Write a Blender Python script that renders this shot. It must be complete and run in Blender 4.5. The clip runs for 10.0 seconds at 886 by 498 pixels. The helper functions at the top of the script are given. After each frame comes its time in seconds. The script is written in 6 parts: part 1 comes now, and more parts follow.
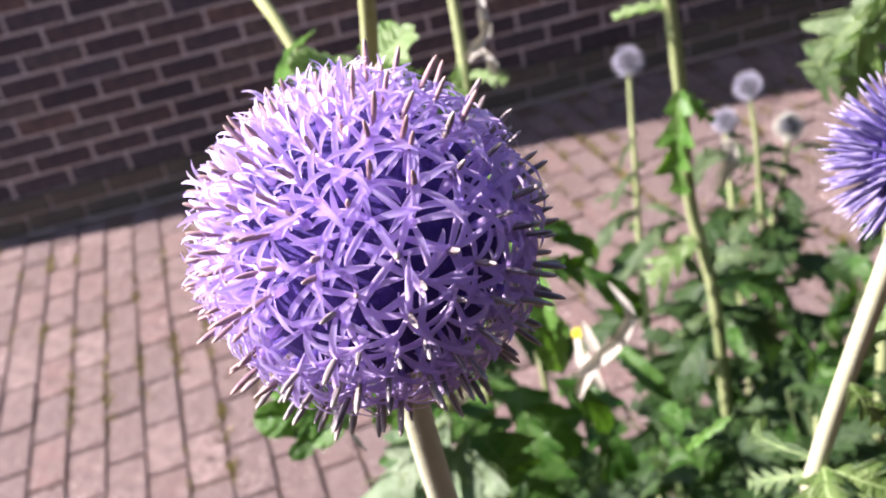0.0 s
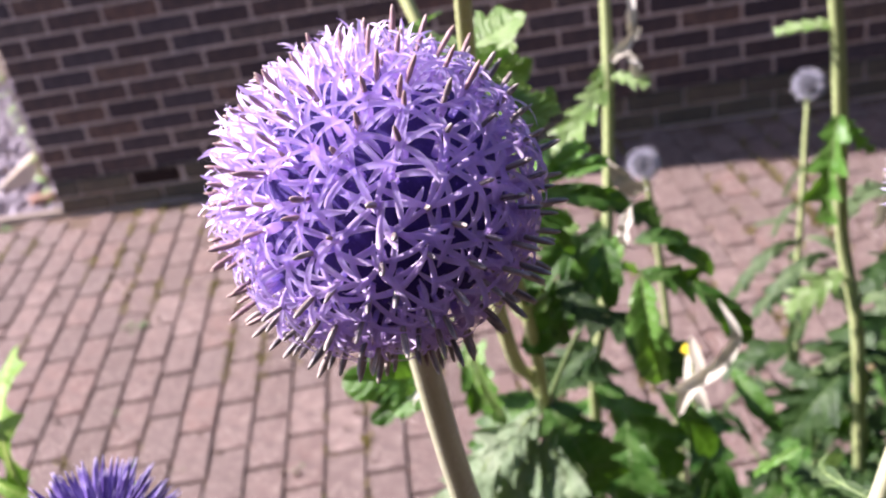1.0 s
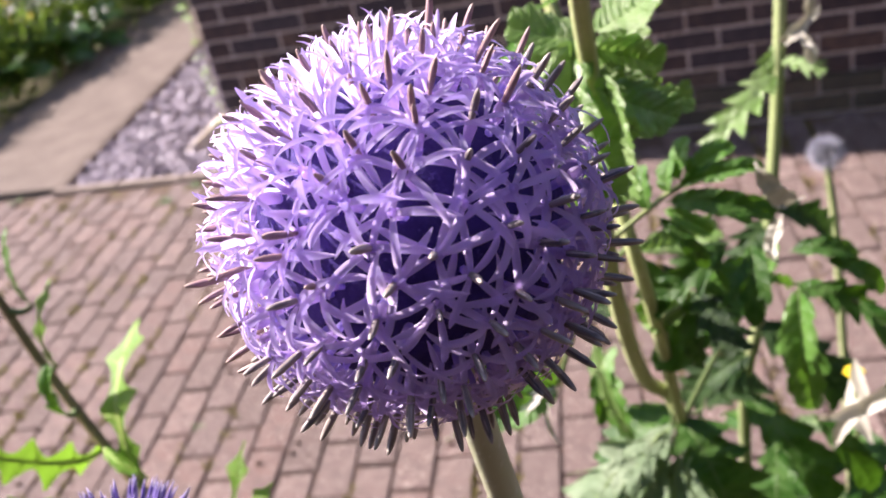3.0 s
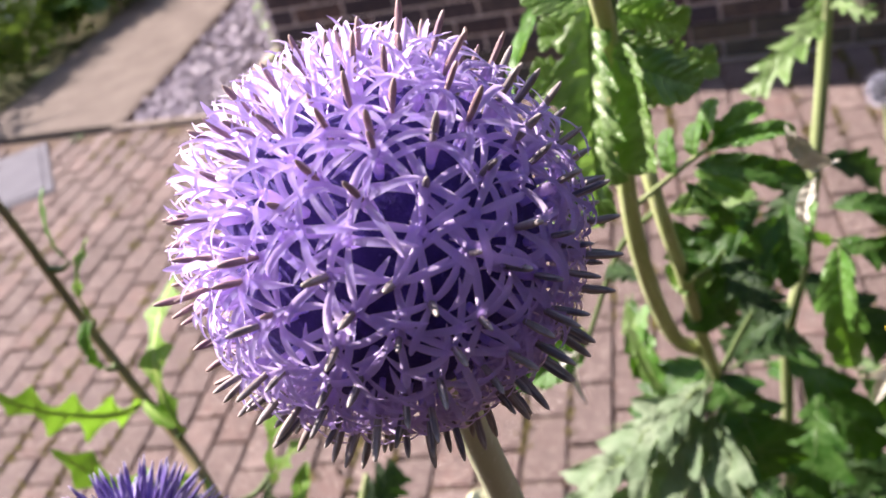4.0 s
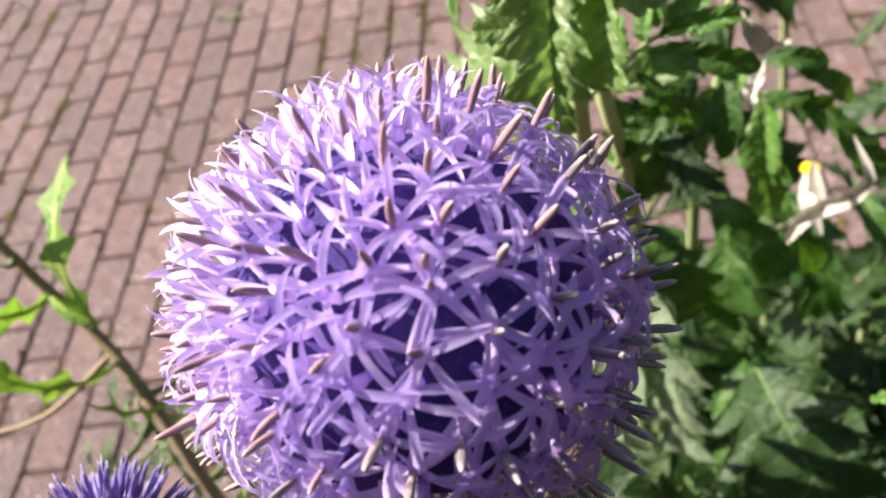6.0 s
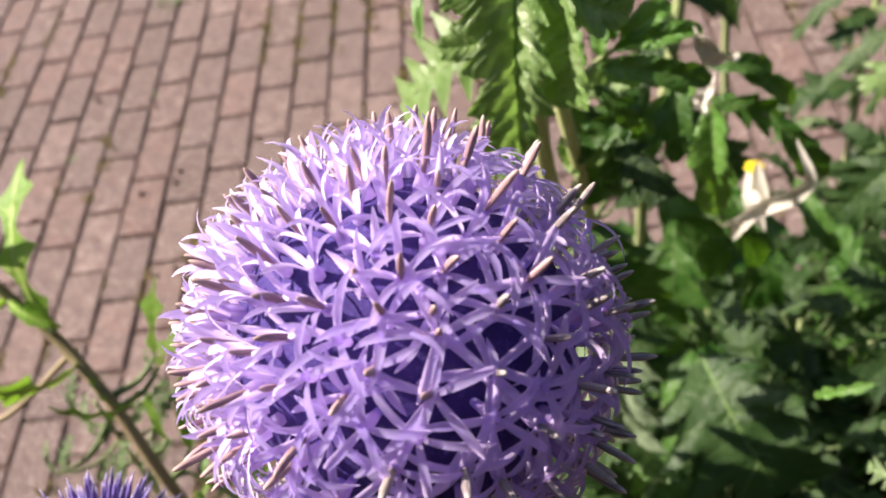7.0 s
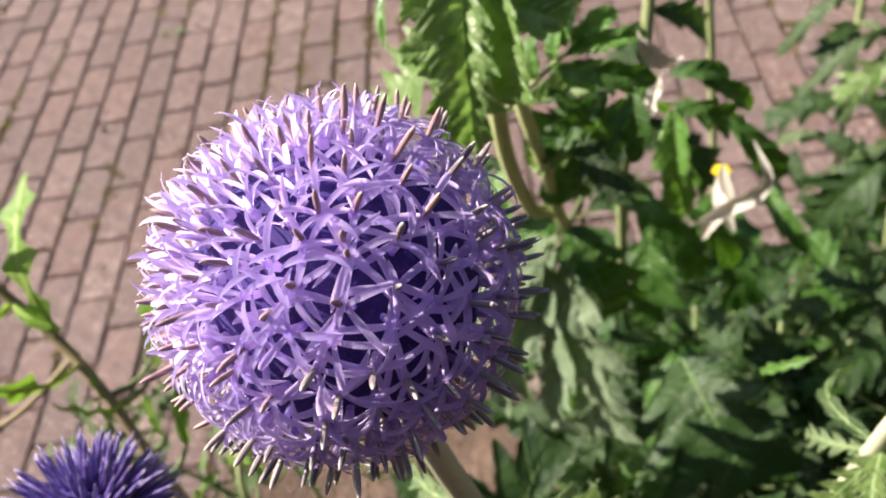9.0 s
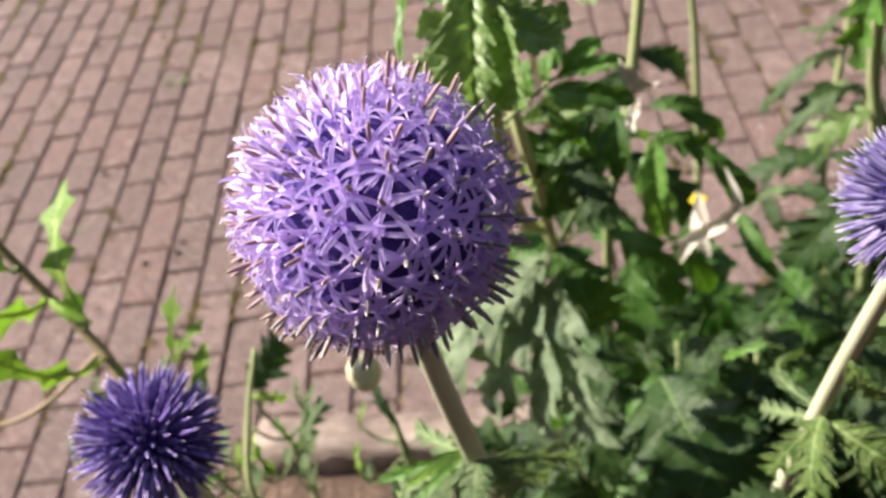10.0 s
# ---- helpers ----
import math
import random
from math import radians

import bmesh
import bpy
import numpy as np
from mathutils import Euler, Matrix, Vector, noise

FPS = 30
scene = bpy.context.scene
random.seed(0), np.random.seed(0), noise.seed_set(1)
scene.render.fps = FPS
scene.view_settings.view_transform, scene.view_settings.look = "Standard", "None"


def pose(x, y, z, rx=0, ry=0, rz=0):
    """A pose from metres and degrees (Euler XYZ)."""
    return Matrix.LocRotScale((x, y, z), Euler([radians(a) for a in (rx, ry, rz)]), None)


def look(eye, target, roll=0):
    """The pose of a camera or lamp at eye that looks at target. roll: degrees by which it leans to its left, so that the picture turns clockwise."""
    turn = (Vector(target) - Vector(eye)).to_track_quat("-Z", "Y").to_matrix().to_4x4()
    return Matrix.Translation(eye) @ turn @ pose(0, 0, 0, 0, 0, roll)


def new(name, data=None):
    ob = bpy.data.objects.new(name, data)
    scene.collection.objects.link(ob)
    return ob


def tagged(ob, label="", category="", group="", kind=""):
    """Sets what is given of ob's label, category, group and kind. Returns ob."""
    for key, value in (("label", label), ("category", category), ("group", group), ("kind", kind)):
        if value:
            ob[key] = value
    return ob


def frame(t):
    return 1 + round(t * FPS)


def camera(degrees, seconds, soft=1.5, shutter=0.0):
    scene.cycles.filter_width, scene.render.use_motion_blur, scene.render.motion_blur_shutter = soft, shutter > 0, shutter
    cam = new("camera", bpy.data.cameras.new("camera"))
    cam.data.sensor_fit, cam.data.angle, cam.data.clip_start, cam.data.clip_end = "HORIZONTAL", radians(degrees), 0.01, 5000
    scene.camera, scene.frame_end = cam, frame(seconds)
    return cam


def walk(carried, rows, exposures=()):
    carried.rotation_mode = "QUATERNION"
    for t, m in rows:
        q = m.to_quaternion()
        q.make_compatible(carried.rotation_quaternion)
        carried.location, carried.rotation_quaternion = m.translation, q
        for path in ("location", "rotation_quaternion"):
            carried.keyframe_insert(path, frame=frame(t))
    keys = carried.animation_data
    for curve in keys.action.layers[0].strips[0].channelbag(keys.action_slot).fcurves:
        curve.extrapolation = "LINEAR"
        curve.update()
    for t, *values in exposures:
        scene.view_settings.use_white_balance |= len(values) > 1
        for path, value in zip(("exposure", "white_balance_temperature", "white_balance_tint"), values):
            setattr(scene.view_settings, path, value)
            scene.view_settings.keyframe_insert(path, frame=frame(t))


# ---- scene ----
cam = camera(49.3, 10.0, 1.8)
# seconds, eye, heading, pitch, roll
PATH = [
    (0.0, 1.9757, -3.5560, 1.5493, -10.71, -31.23, 11.39),
    (0.5, 1.9834, -3.5747, 1.5469, -1.64, -29.76, 10.35),
    (1.0, 1.9985, -3.5651, 1.5429, 1.81, -28.91, 9.89),
    (1.5, 2.0122, -3.5542, 1.5433, 6.57, -27.55, 10.94),
    (2.0, 2.0092, -3.5482, 1.5378, 10.04, -27.85, 10.80),
    (2.5, 2.0066, -3.5368, 1.5325, 10.41, -27.39, 10.85),
    (2.7, 2.0079, -3.5360, 1.5332, 11.22, -27.76, 10.99),
    (3.8, 2.0217, -3.5285, 1.5382, 15.04, -31.05, 14.40),
    (4.0, 2.0213, -3.5258, 1.5395, 15.31, -32.03, 13.81),
    (4.5, 2.0201, -3.5192, 1.5485, 14.49, -37.12, 14.23),
    (5.0, 2.0144, -3.5120, 1.5508, 12.68, -41.39, 13.12),
    (5.5, 2.0083, -3.5023, 1.5562, 9.57, -45.37, 12.14),
    (5.7, 2.0056, -3.4982, 1.5562, 8.45, -45.68, 11.98),
    (6.8, 1.9971, -3.4957, 1.5677, 6.03, -48.67, 9.87),
    (7.0, 1.9986, -3.4980, 1.5683, 5.05, -47.72, 9.52),
    (7.5, 2.0056, -3.5156, 1.5750, 5.97, -45.95, 10.57),
    (8.0, 2.0097, -3.5184, 1.5766, 5.10, -46.56, 10.15),
    (8.5, 2.0104, -3.5164, 1.5748, 4.89, -46.97, 10.51),
    (9.0, 2.0127, -3.5181, 1.5751, 4.65, -46.29, 10.47),
    (9.5, 2.0135, -3.5360, 1.5823, 4.63, -43.45, 9.90),
    (10.0, 2.0150, -3.5598, 1.5884, 5.32, -42.73, 9.08),
]
walk(cam, [(t, pose(x, y, z, 90 + pitch, roll, yaw)) for t, x, y, z, yaw, pitch, roll in PATH],
     [(0.0, 1.31, 6120, 26), (1.5, 1.26, 6150, 26), (2.5, 1.23, 6330, 23), (5.5, 1.12, 6430, 19), (7.0, 0.96, 6740, 17), (8.0, 0.95, 6650, 16), (10.0, 0.95, 6640, 16)])
# a small lens close to its subject: the head is sharp, the yard behind it soft
cam.data.dof.use_dof = True
cam.data.dof.focus_distance = 0.112
cam.data.dof.aperture_fstop = 41.0

# ---- daylight: a clear afternoon, the sun low along the wall from behind its corner ----
SUN_TO = Vector((-1.0, 0.15, 0.90)).normalized()
world = bpy.data.worlds.new("sky")
scene.world = world
world.use_nodes = True
wn = world.node_tree.nodes
sky = wn.new("ShaderNodeTexSky")
sky.sky_type = "NISHITA"
sky.sun_disc = False
sky.sun_elevation = math.asin(SUN_TO.z)
sky.sun_rotation = math.atan2(SUN_TO.x, SUN_TO.y)
wn["Background"].inputs["Strength"].default_value = 0.099
world.node_tree.links.new(sky.outputs["Color"], wn["Background"].inputs["Color"])
sun = new("sun", bpy.data.lights.new("sun", "SUN"))
sun.data.energy = 5.7
sun.data.angle = radians(0.6)
sun.data.color = (1.0, 0.92, 0.83)
sun.matrix_world = look(SUN_TO * 10, (0, 0, 0))


# ---- materials ----
class Mat:
    """A node material with short names for what is used often."""

    def __init__(self, name, rough=0.7, spec=0.3, metal=0.0):
        self.m = bpy.data.materials.new(name)
        self.m.use_nodes = True
        self.n, self.l = self.m.node_tree.nodes, self.m.node_tree.links
        self.b = self.n["Principled BSDF"]
        self.b.inputs["Roughness"].default_value = rough
        self.b.inputs["Specular IOR Level"].default_value = spec
        self.b.inputs["Metallic"].default_value = metal
        self.co = self.n.new("ShaderNodeTexCoord")

    def noise(self, scale, detail=4.0, rough=0.55, where="Object", stretch=None):
        t = self.n.new("ShaderNodeTexNoise")
        t.inputs["Scale"].default_value, t.inputs["Detail"].default_value, t.inputs["Roughness"].default_value = scale, detail, rough
        src = self.co.outputs[where]
        if stretch:
            mp = self.n.new("ShaderNodeMapping")
            mp.inputs["Scale"].default_value = stretch
            self.l.new(src, mp.inputs["Vector"])
            src = mp.outputs["Vector"]
        self.l.new(src, t.inputs["Vector"])
        return t.outputs["Fac"]

    def ramp(self, fac, stops):
        r = self.n.new("ShaderNodeValToRGB")
        els = r.color_ramp.elements
        while len(els) < len(stops):
            els.new(0.5)
        for e, (p, c) in zip(els, stops):
            e.position, e.color = p, (*c, 1.0)
        self.l.new(fac, r.inputs["Fac"])
        return r.outputs["Color"]

    def mix(self, fac, a, b, mode="MIX"):
        x = self.n.new("ShaderNodeMix")
        x.data_type, x.blend_type = "RGBA", mode
        for sock, val in ((x.inputs["Factor"], fac), (x.inputs[6], a), (x.inputs[7], b)):
            if isinstance(val, (int, float)):
                sock.default_value = val
            elif isinstance(val, tuple):
                sock.default_value = (*val, 1.0)
            else:
                self.l.new(val, sock)
        return x.outputs[2]

    def random(self):
        return self.n.new("ShaderNodeObjectInfo").outputs["Random"]

    def island(self):
        return self.n.new("ShaderNodeNewGeometry").outputs["Random Per Island"]

    def axis(self, which, lo, hi, where="Object"):
        s = self.n.new("ShaderNodeSeparateXYZ")
        self.l.new(self.co.outputs[where], s.inputs["Vector"])
        r = self.n.new("ShaderNodeMapRange")
        r.inputs["From Min"].default_value, r.inputs["From Max"].default_value = lo, hi
        self.l.new(s.outputs[which], r.inputs["Value"])
        return r.outputs["Result"]

    def math(self, op, a, b=0.0):
        x = self.n.new("ShaderNodeMath")
        x.operation = op
        for i, val in enumerate((a, b)):
            if isinstance(val, (int, float)):
                x.inputs[i].default_value = val
            else:
                self.l.new(val, x.inputs[i])
        return x.outputs[0]

    def color(self, c):
        if isinstance(c, tuple):
            self.b.inputs["Base Color"].default_value = (*c, 1.0)
        else:
            self.l.new(c, self.b.inputs["Base Color"])
        return self

    def bump(self, h, strength=0.4, distance=0.002):
        x = self.n.new("ShaderNodeBump")
        x.inputs["Strength"].default_value, x.inputs["Distance"].default_value = strength, distance
        self.l.new(h, x.inputs["Height"])
        self.l.new(x.outputs["Normal"], self.b.inputs["Normal"])
        return self

    def thin(self, color, amount):
        """Lets light through, as leaves and petals do."""
        t = self.n.new("ShaderNodeBsdfTranslucent")
        if isinstance(color, tuple):
            t.inputs["Color"].default_value = (*color, 1.0)
        else:
            self.l.new(color, t.inputs["Color"])
        x = self.n.new("ShaderNodeMixShader")
        x.inputs["Fac"].default_value = amount
        out = self.n["Material Output"]
        self.l.new(self.b.outputs["BSDF"], x.inputs[1])
        self.l.new(t.outputs["BSDF"], x.inputs[2])
        self.l.new(x.outputs["Shader"], out.inputs["Surface"])
        return self


def brick_mat(name, rnd, algae=0.0):
    k = Mat(name, 0.85, 0.2)
    r = k.island() if rnd == "island" else k.random()
    base = k.ramp(r, [(0.0, (0.064, 0.048, 0.052)), (0.3, (0.128, 0.086, 0.075)), (0.55, (0.096, 0.078, 0.086)),
                      (0.8, (0.170, 0.126, 0.096)), (1.0, (0.190, 0.116, 0.090))])
    blot = k.noise(22, 5, 0.65)
    c = k.mix(k.ramp(blot, [(0.35, (0, 0, 0)), (0.7, (1, 1, 1))]), base, (0.045, 0.038, 0.048))
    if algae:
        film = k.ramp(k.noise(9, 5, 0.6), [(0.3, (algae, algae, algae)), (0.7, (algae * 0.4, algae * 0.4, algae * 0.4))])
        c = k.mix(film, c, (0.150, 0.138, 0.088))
    grit = k.noise(260, 3, 0.7)
    c = k.mix(k.ramp(grit, [(0.62, (0, 0, 0)), (0.72, (1, 1, 1))]), c, (0.20, 0.16, 0.14))
    return k.color(c).bump(k.math("ADD", blot, grit), 0.55, 0.004).m


def paver_mat(name, rnd):
    k = Mat(name, 0.9, 0.25)
    r = k.island() if rnd == "island" else k.random()
    base = k.ramp(r, [(0.0, (0.110, 0.078, 0.069)), (0.25, (0.172, 0.121, 0.107)), (0.5, (0.136, 0.100, 0.091)), (0.75, (0.170, 0.107, 0.092)), (1.0, (0.212, 0.154, 0.136))])
    wear = k.noise(16, 6, 0.7)
    c = k.mix(k.ramp(wear, [(0.40, (0, 0, 0)), (0.66, (1, 1, 1))]), base, (0.132, 0.098, 0.088))
    agg = k.noise(170, 2, 0.6)
    c = k.mix(k.ramp(agg, [(0.60, (0, 0, 0)), (0.66, (1, 1, 1))]), c, (0.58, 0.49, 0.43))
    grit = k.noise(75, 2, 0.5)
    c = k.mix(k.ramp(grit, [(0.66, (0, 0, 0)), (0.70, (1, 1, 1))]), c, (0.50, 0.42, 0.37))
    blot = k.noise(34, 4, 0.7)
    c = k.mix(k.ramp(blot, [(0.52, (0, 0, 0)), (0.70, (0.75, 0.75, 0.75))]), c, (0.088, 0.062, 0.054))
    dark = k.noise(120, 3, 0.7)
    c = k.mix(k.ramp(dark, [(0.60, (0, 0, 0)), (0.74, (1, 1, 1))]), c, (0.13, 0.09, 0.08))
    return k.color(c).bump(k.math("ADD", agg, k.math("MULTIPLY", wear, 1.5)), 0.6, 0.003).m


def speckle(name, base, other, scale, fleck=None, fscale=200, rough=0.9, bump=0.5, dist=0.004, where="Object"):
    k = Mat(name, rough, 0.2)
    n = k.noise(scale, 6, 0.6, where)
    c = k.ramp(n, [(0.3, base), (0.7, other)])
    f = k.noise(fscale, 3, 0.65, where)
    if fleck:
        c = k.mix(k.ramp(f, [(0.58, (0, 0, 0)), (0.70, (1, 1, 1))]), c, fleck)
    return k.color(c).bump(k.math("ADD", n, f), bump, dist).m


def leaf_mat(name, deep, light, pale, glow, rough=0.45, thin=0.3, blister=0.35, each="object", spec=0.27):
    k = Mat(name, rough, spec)
    base = k.mix(k.island() if each == "island" else k.random(), deep, light)
    n = k.noise(5, 5, 0.6)
    c = k.mix(k.ramp(n, [(0.42, (0, 0, 0)), (0.72, (1, 1, 1))]), base, pale)
    fine = k.noise(45, 4, 0.6)
    c = k.mix(k.ramp(fine, [(0.55, (0, 0, 0)), (0.8, (0.5, 0.5, 0.5))]), c, deep)
    cell = k.n.new("ShaderNodeTexVoronoi")
    cell.feature = "SMOOTH_F1"
    cell.inputs["Scale"].default_value = 24.0
    k.l.new(k.co.outputs["Object"], cell.inputs["Vector"])
    k.color(c).bump(k.math("SUBTRACT", fine, k.math("MULTIPLY", cell.outputs["Distance"], 1.6)), blister, 0.0012)
    return k.thin(glow, thin).m


def petal_mat(name, low, high, tip, glow):
    k = Mat(name, 0.6, 0.16)
    c = k.mix(k.random(), low, high)
    streak = k.noise(900, 2, 0.5, "Object", (0.2, 0.2, 1.0))
    c = k.mix(k.ramp(streak, [(0.45, (0, 0, 0)), (0.75, (1, 1, 1))]), c, tip)
    return k.color(c).thin(glow, 0.76).m


def anther_mat(name, low, high, tip, length):
    k = Mat(name, 0.42, 0.4)
    c = k.mix(k.random(), low, high)
    rib = k.noise(2600, 2, 0.5, "Object", (1.0, 1.0, 0.06))
    c = k.mix(k.ramp(rib, [(0.52, (0, 0, 0)), (0.70, (0.75, 0.75, 0.75))]), c, tip)
    end = k.axis("Z", length * 0.8, length)
    c = k.mix(k.math("MULTIPLY", end, 0.8), c, tip)
    return k.color(c).bump(rib, 0.4, 0.0003).m


BRICK, BRICK_REST = brick_mat("brick", "object"), brick_mat("brick_rest", "island")
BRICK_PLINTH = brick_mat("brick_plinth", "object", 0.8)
PAVER, PAVER_REST = paver_mat("paver", "object"), paver_mat("paver_rest", "island")
MORTAR = speckle("mortar", (0.70, 0.59, 0.52), (0.55, 0.46, 0.41), 14, (0.76, 0.67, 0.60), 320)
JOINT = speckle("joint_sand", (0.095, 0.064, 0.050), (0.150, 0.105, 0.078), 11, (0.095, 0.090, 0.030), 26)
SOIL = speckle("soil", (0.085, 0.058, 0.043), (0.165, 0.115, 0.083), 9, (0.24, 0.18, 0.14), 60, 0.95, 0.9, 0.02)
EARTH = speckle("earth", (0.050, 0.060, 0.025), (0.10, 0.085, 0.045), 0.8, (0.06, 0.10, 0.03), 6, 0.95)
CONCRETE = speckle("concrete", (0.128, 0.100, 0.083), (0.192, 0.155, 0.128), 5, (0.25, 0.21, 0.175), 70, 0.9, 0.5, 0.004)
KERB = speckle("kerb_concrete", (0.22, 0.175, 0.145), (0.31, 0.255, 0.215), 9, (0.18, 0.145, 0.115), 90)
COVER = speckle("grey_cover", (0.128, 0.122, 0.138), (0.168, 0.158, 0.176), 8, (0.10, 0.10, 0.11), 150, 0.78, 0.3, 0.001)
STONE = speckle("pale_stone", (0.52, 0.44, 0.34), (0.62, 0.54, 0.43), 12, (0.40, 0.33, 0.25), 90)
RED_BRICK = speckle("broken_red_brick", (0.27, 0.145, 0.110), (0.33, 0.20, 0.155), 20, (0.22, 0.16, 0.13), 120)
DPC = Mat("bitumen_strip", 0.7, 0.3).color((0.014, 0.013, 0.014)).m
VENT_DARK = speckle("vent_clay", (0.030, 0.018, 0.016), (0.045, 0.028, 0.024), 30)


def slate_mat():
    k = Mat("purple_slate", 0.6, 0.35)
    c = k.ramp(k.island(), [(0.0, (0.195, 0.162, 0.195)), (0.4, (0.285, 0.243, 0.280)), (0.75, (0.24, 0.20, 0.24)), (1.0, (0.42, 0.37, 0.40))])
    n = k.noise(60, 4, 0.6)
    c = k.mix(k.ramp(n, [(0.5, (0, 0, 0)), (0.8, (0.7, 0.7, 0.7))]), c, (0.30, 0.26, 0.25))
    return k.color(c).bump(n, 0.4, 0.003).m


def timber_mat():
    k = Mat("weathered_timber", 0.85, 0.2)
    g = k.noise(14, 6, 0.65, "Object", (0.6, 9, 9))
    c = k.ramp(g, [(0.3, (0.17, 0.13, 0.105)), (0.5, (0.36, 0.29, 0.24)), (0.75, (0.54, 0.46, 0.39))])
    # dark blotches paint in the dappled shadows of leaves and bark
    s = k.noise(9, 5, 0.65)
    c = k.mix(k.ramp(s, [(0.42, (0, 0, 0)), (0.62, (0.85, 0.85, 0.85))]), c, (0.13, 0.10, 0.08))
    return k.color(c).bump(g, 0.7, 0.006).m


SLATE, TIMBER = slate_mat(), timber_mat()
LEAF = leaf_mat("thistle_leaf", (0.008, 0.026, 0.006), (0.022, 0.057, 0.012), (0.048, 0.092, 0.026), (0.06, 0.16, 0.015), 0.42, 0.15, 0.5)
LEAF_PALE = leaf_mat("bullate_leaf", (0.130, 0.250, 0.055), (0.190, 0.320, 0.090), (0.320, 0.420, 0.195), (0.32, 0.56, 0.10), 0.28, 0.36, 0.35, "object", 0.5)
LEAF_MID = leaf_mat("thistle_leaf_upper", (0.016, 0.065, 0.007), (0.042, 0.122, 0.016), (0.095, 0.185, 0.045), (0.11, 0.28, 0.012), 0.32, 0.22, 0.35)
LEAF_YOUNG = leaf_mat("young_leaf", (0.055, 0.170, 0.018), (0.095, 0.235, 0.032), (0.150, 0.290, 0.070), (0.20, 0.44, 0.03), 0.34, 0.28, 0.3, "object", 0.45)
LEAF_GREY = leaf_mat("downy_leaf", (0.075, 0.138, 0.050), (0.125, 0.195, 0.086), (0.22, 0.29, 0.15), (0.22, 0.36, 0.09), 0.42, 0.24, 0.6)
LEAF_DOWNY = leaf_mat("felted_leaf", (0.140, 0.210, 0.108), (0.195, 0.270, 0.150), (0.290, 0.355, 0.230), (0.26, 0.40, 0.15), 0.62, 0.28, 0.5)
LEAF_BRIGHT = leaf_mat("fresh_leaf", (0.115, 0.265, 0.024), (0.165, 0.330, 0.040), (0.225, 0.390, 0.075), (0.28, 0.54, 0.04), 0.42, 0.40)
LEAF_YELLOW = leaf_mat("yellow_green_leaf", (0.045, 0.105, 0.016), (0.080, 0.150, 0.028), (0.15, 0.215, 0.065), (0.14, 0.26, 0.03), 0.40, 0.22, 0.45)
LEAF_DRY = leaf_mat("dry_leaf", (0.50, 0.46, 0.36), (0.66, 0.63, 0.54), (0.76, 0.74, 0.66), (0.6, 0.55, 0.4), 0.5, 0.2)
LEAF_FAR = leaf_mat("far_foliage", (0.008, 0.026, 0.004), (0.090, 0.150, 0.026), (0.17, 0.22, 0.05), (0.24, 0.38, 0.05), 0.5, 0.40, 0.35, "island")
LEAF_DULL = leaf_mat("dull_leaf", (0.034, 0.072, 0.022), (0.056, 0.104, 0.034), (0.095, 0.142, 0.062), (0.14, 0.26, 0.05), 0.45, 0.22, 0.4)
VEIN = Mat("leaf_vein", 0.5, 0.3).color((0.095, 0.165, 0.045)).m
VEIN_PALE = Mat("pale_vein", 0.5, 0.3).color((0.230, 0.320, 0.120)).m
VEIN_BRIGHT = Mat("fresh_vein", 0.5, 0.3).color((0.40, 0.52, 0.13)).m
STALK = speckle("pale_stalk", (0.48, 0.50, 0.30), (0.60, 0.60, 0.42), 30, (0.66, 0.66, 0.54), 700, 0.65, 0.25, 0.0004)
STALK_PALE = speckle("yellow_green_stalk", (0.36, 0.42, 0.16), (0.47, 0.50, 0.25), 30, (0.55, 0.57, 0.36), 600, 0.6, 0.25, 0.0004)
STALK_GREEN = speckle("green_stalk", (0.260, 0.320, 0.130), (0.36, 0.41, 0.19), 25, (0.44, 0.48, 0.27), 500, 0.6, 0.25, 0.0004)
LEAF_STALK = speckle("leaf_stalk", (0.10, 0.150, 0.055), (0.15, 0.20, 0.08), 25, (0.2, 0.24, 0.11), 500, 0.6, 0.2, 0.0004)
STALK_BROWN = speckle("brown_stalk", (0.24, 0.185, 0.105), (0.34, 0.275, 0.155), 30, (0.42, 0.36, 0.21), 400, 0.6, 0.3, 0.0005)
PETAL = petal_mat("violet_petal", (0.575, 0.482, 0.957), (0.70, 0.603, 0.984), (0.79, 0.708, 0.99), (0.845, 0.70, 0.999))
PETAL_NODE = petal_mat("petal_node", (0.58, 0.45, 0.84), (0.69, 0.57, 0.90), (0.80, 0.70, 0.93), (0.76, 0.62, 0.93))
TUBE = petal_mat("floret_tube", (0.42, 0.33, 0.77), (0.58, 0.48, 0.88), (0.70, 0.62, 0.92), (0.56, 0.46, 0.90))
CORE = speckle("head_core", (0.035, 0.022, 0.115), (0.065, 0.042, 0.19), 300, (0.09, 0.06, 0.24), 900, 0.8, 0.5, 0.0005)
ANTHER_L = 0.0074
# one anther in two colours: warm as sunlit, darker and cooler as shaded
ANTHER_LIT = anther_mat("anther_lit", (0.285, 0.175, 0.205), (0.45, 0.29, 0.28), (0.64, 0.48, 0.39), ANTHER_L)
ANTHER_SHADED = anther_mat("anther_shaded", (0.135, 0.120, 0.145), (0.34, 0.28, 0.245), (0.68, 0.60, 0.53), ANTHER_L)
BUD_VIOLET = anther_mat("bud_violet", (0.100, 0.058, 0.250), (0.180, 0.122, 0.40), (0.66, 0.58, 0.86), 0.0080)
BUD_LILAC = anther_mat("bud_lilac", (0.120, 0.092, 0.270), (0.205, 0.165, 0.38), (0.66, 0.61, 0.82), 0.0080)
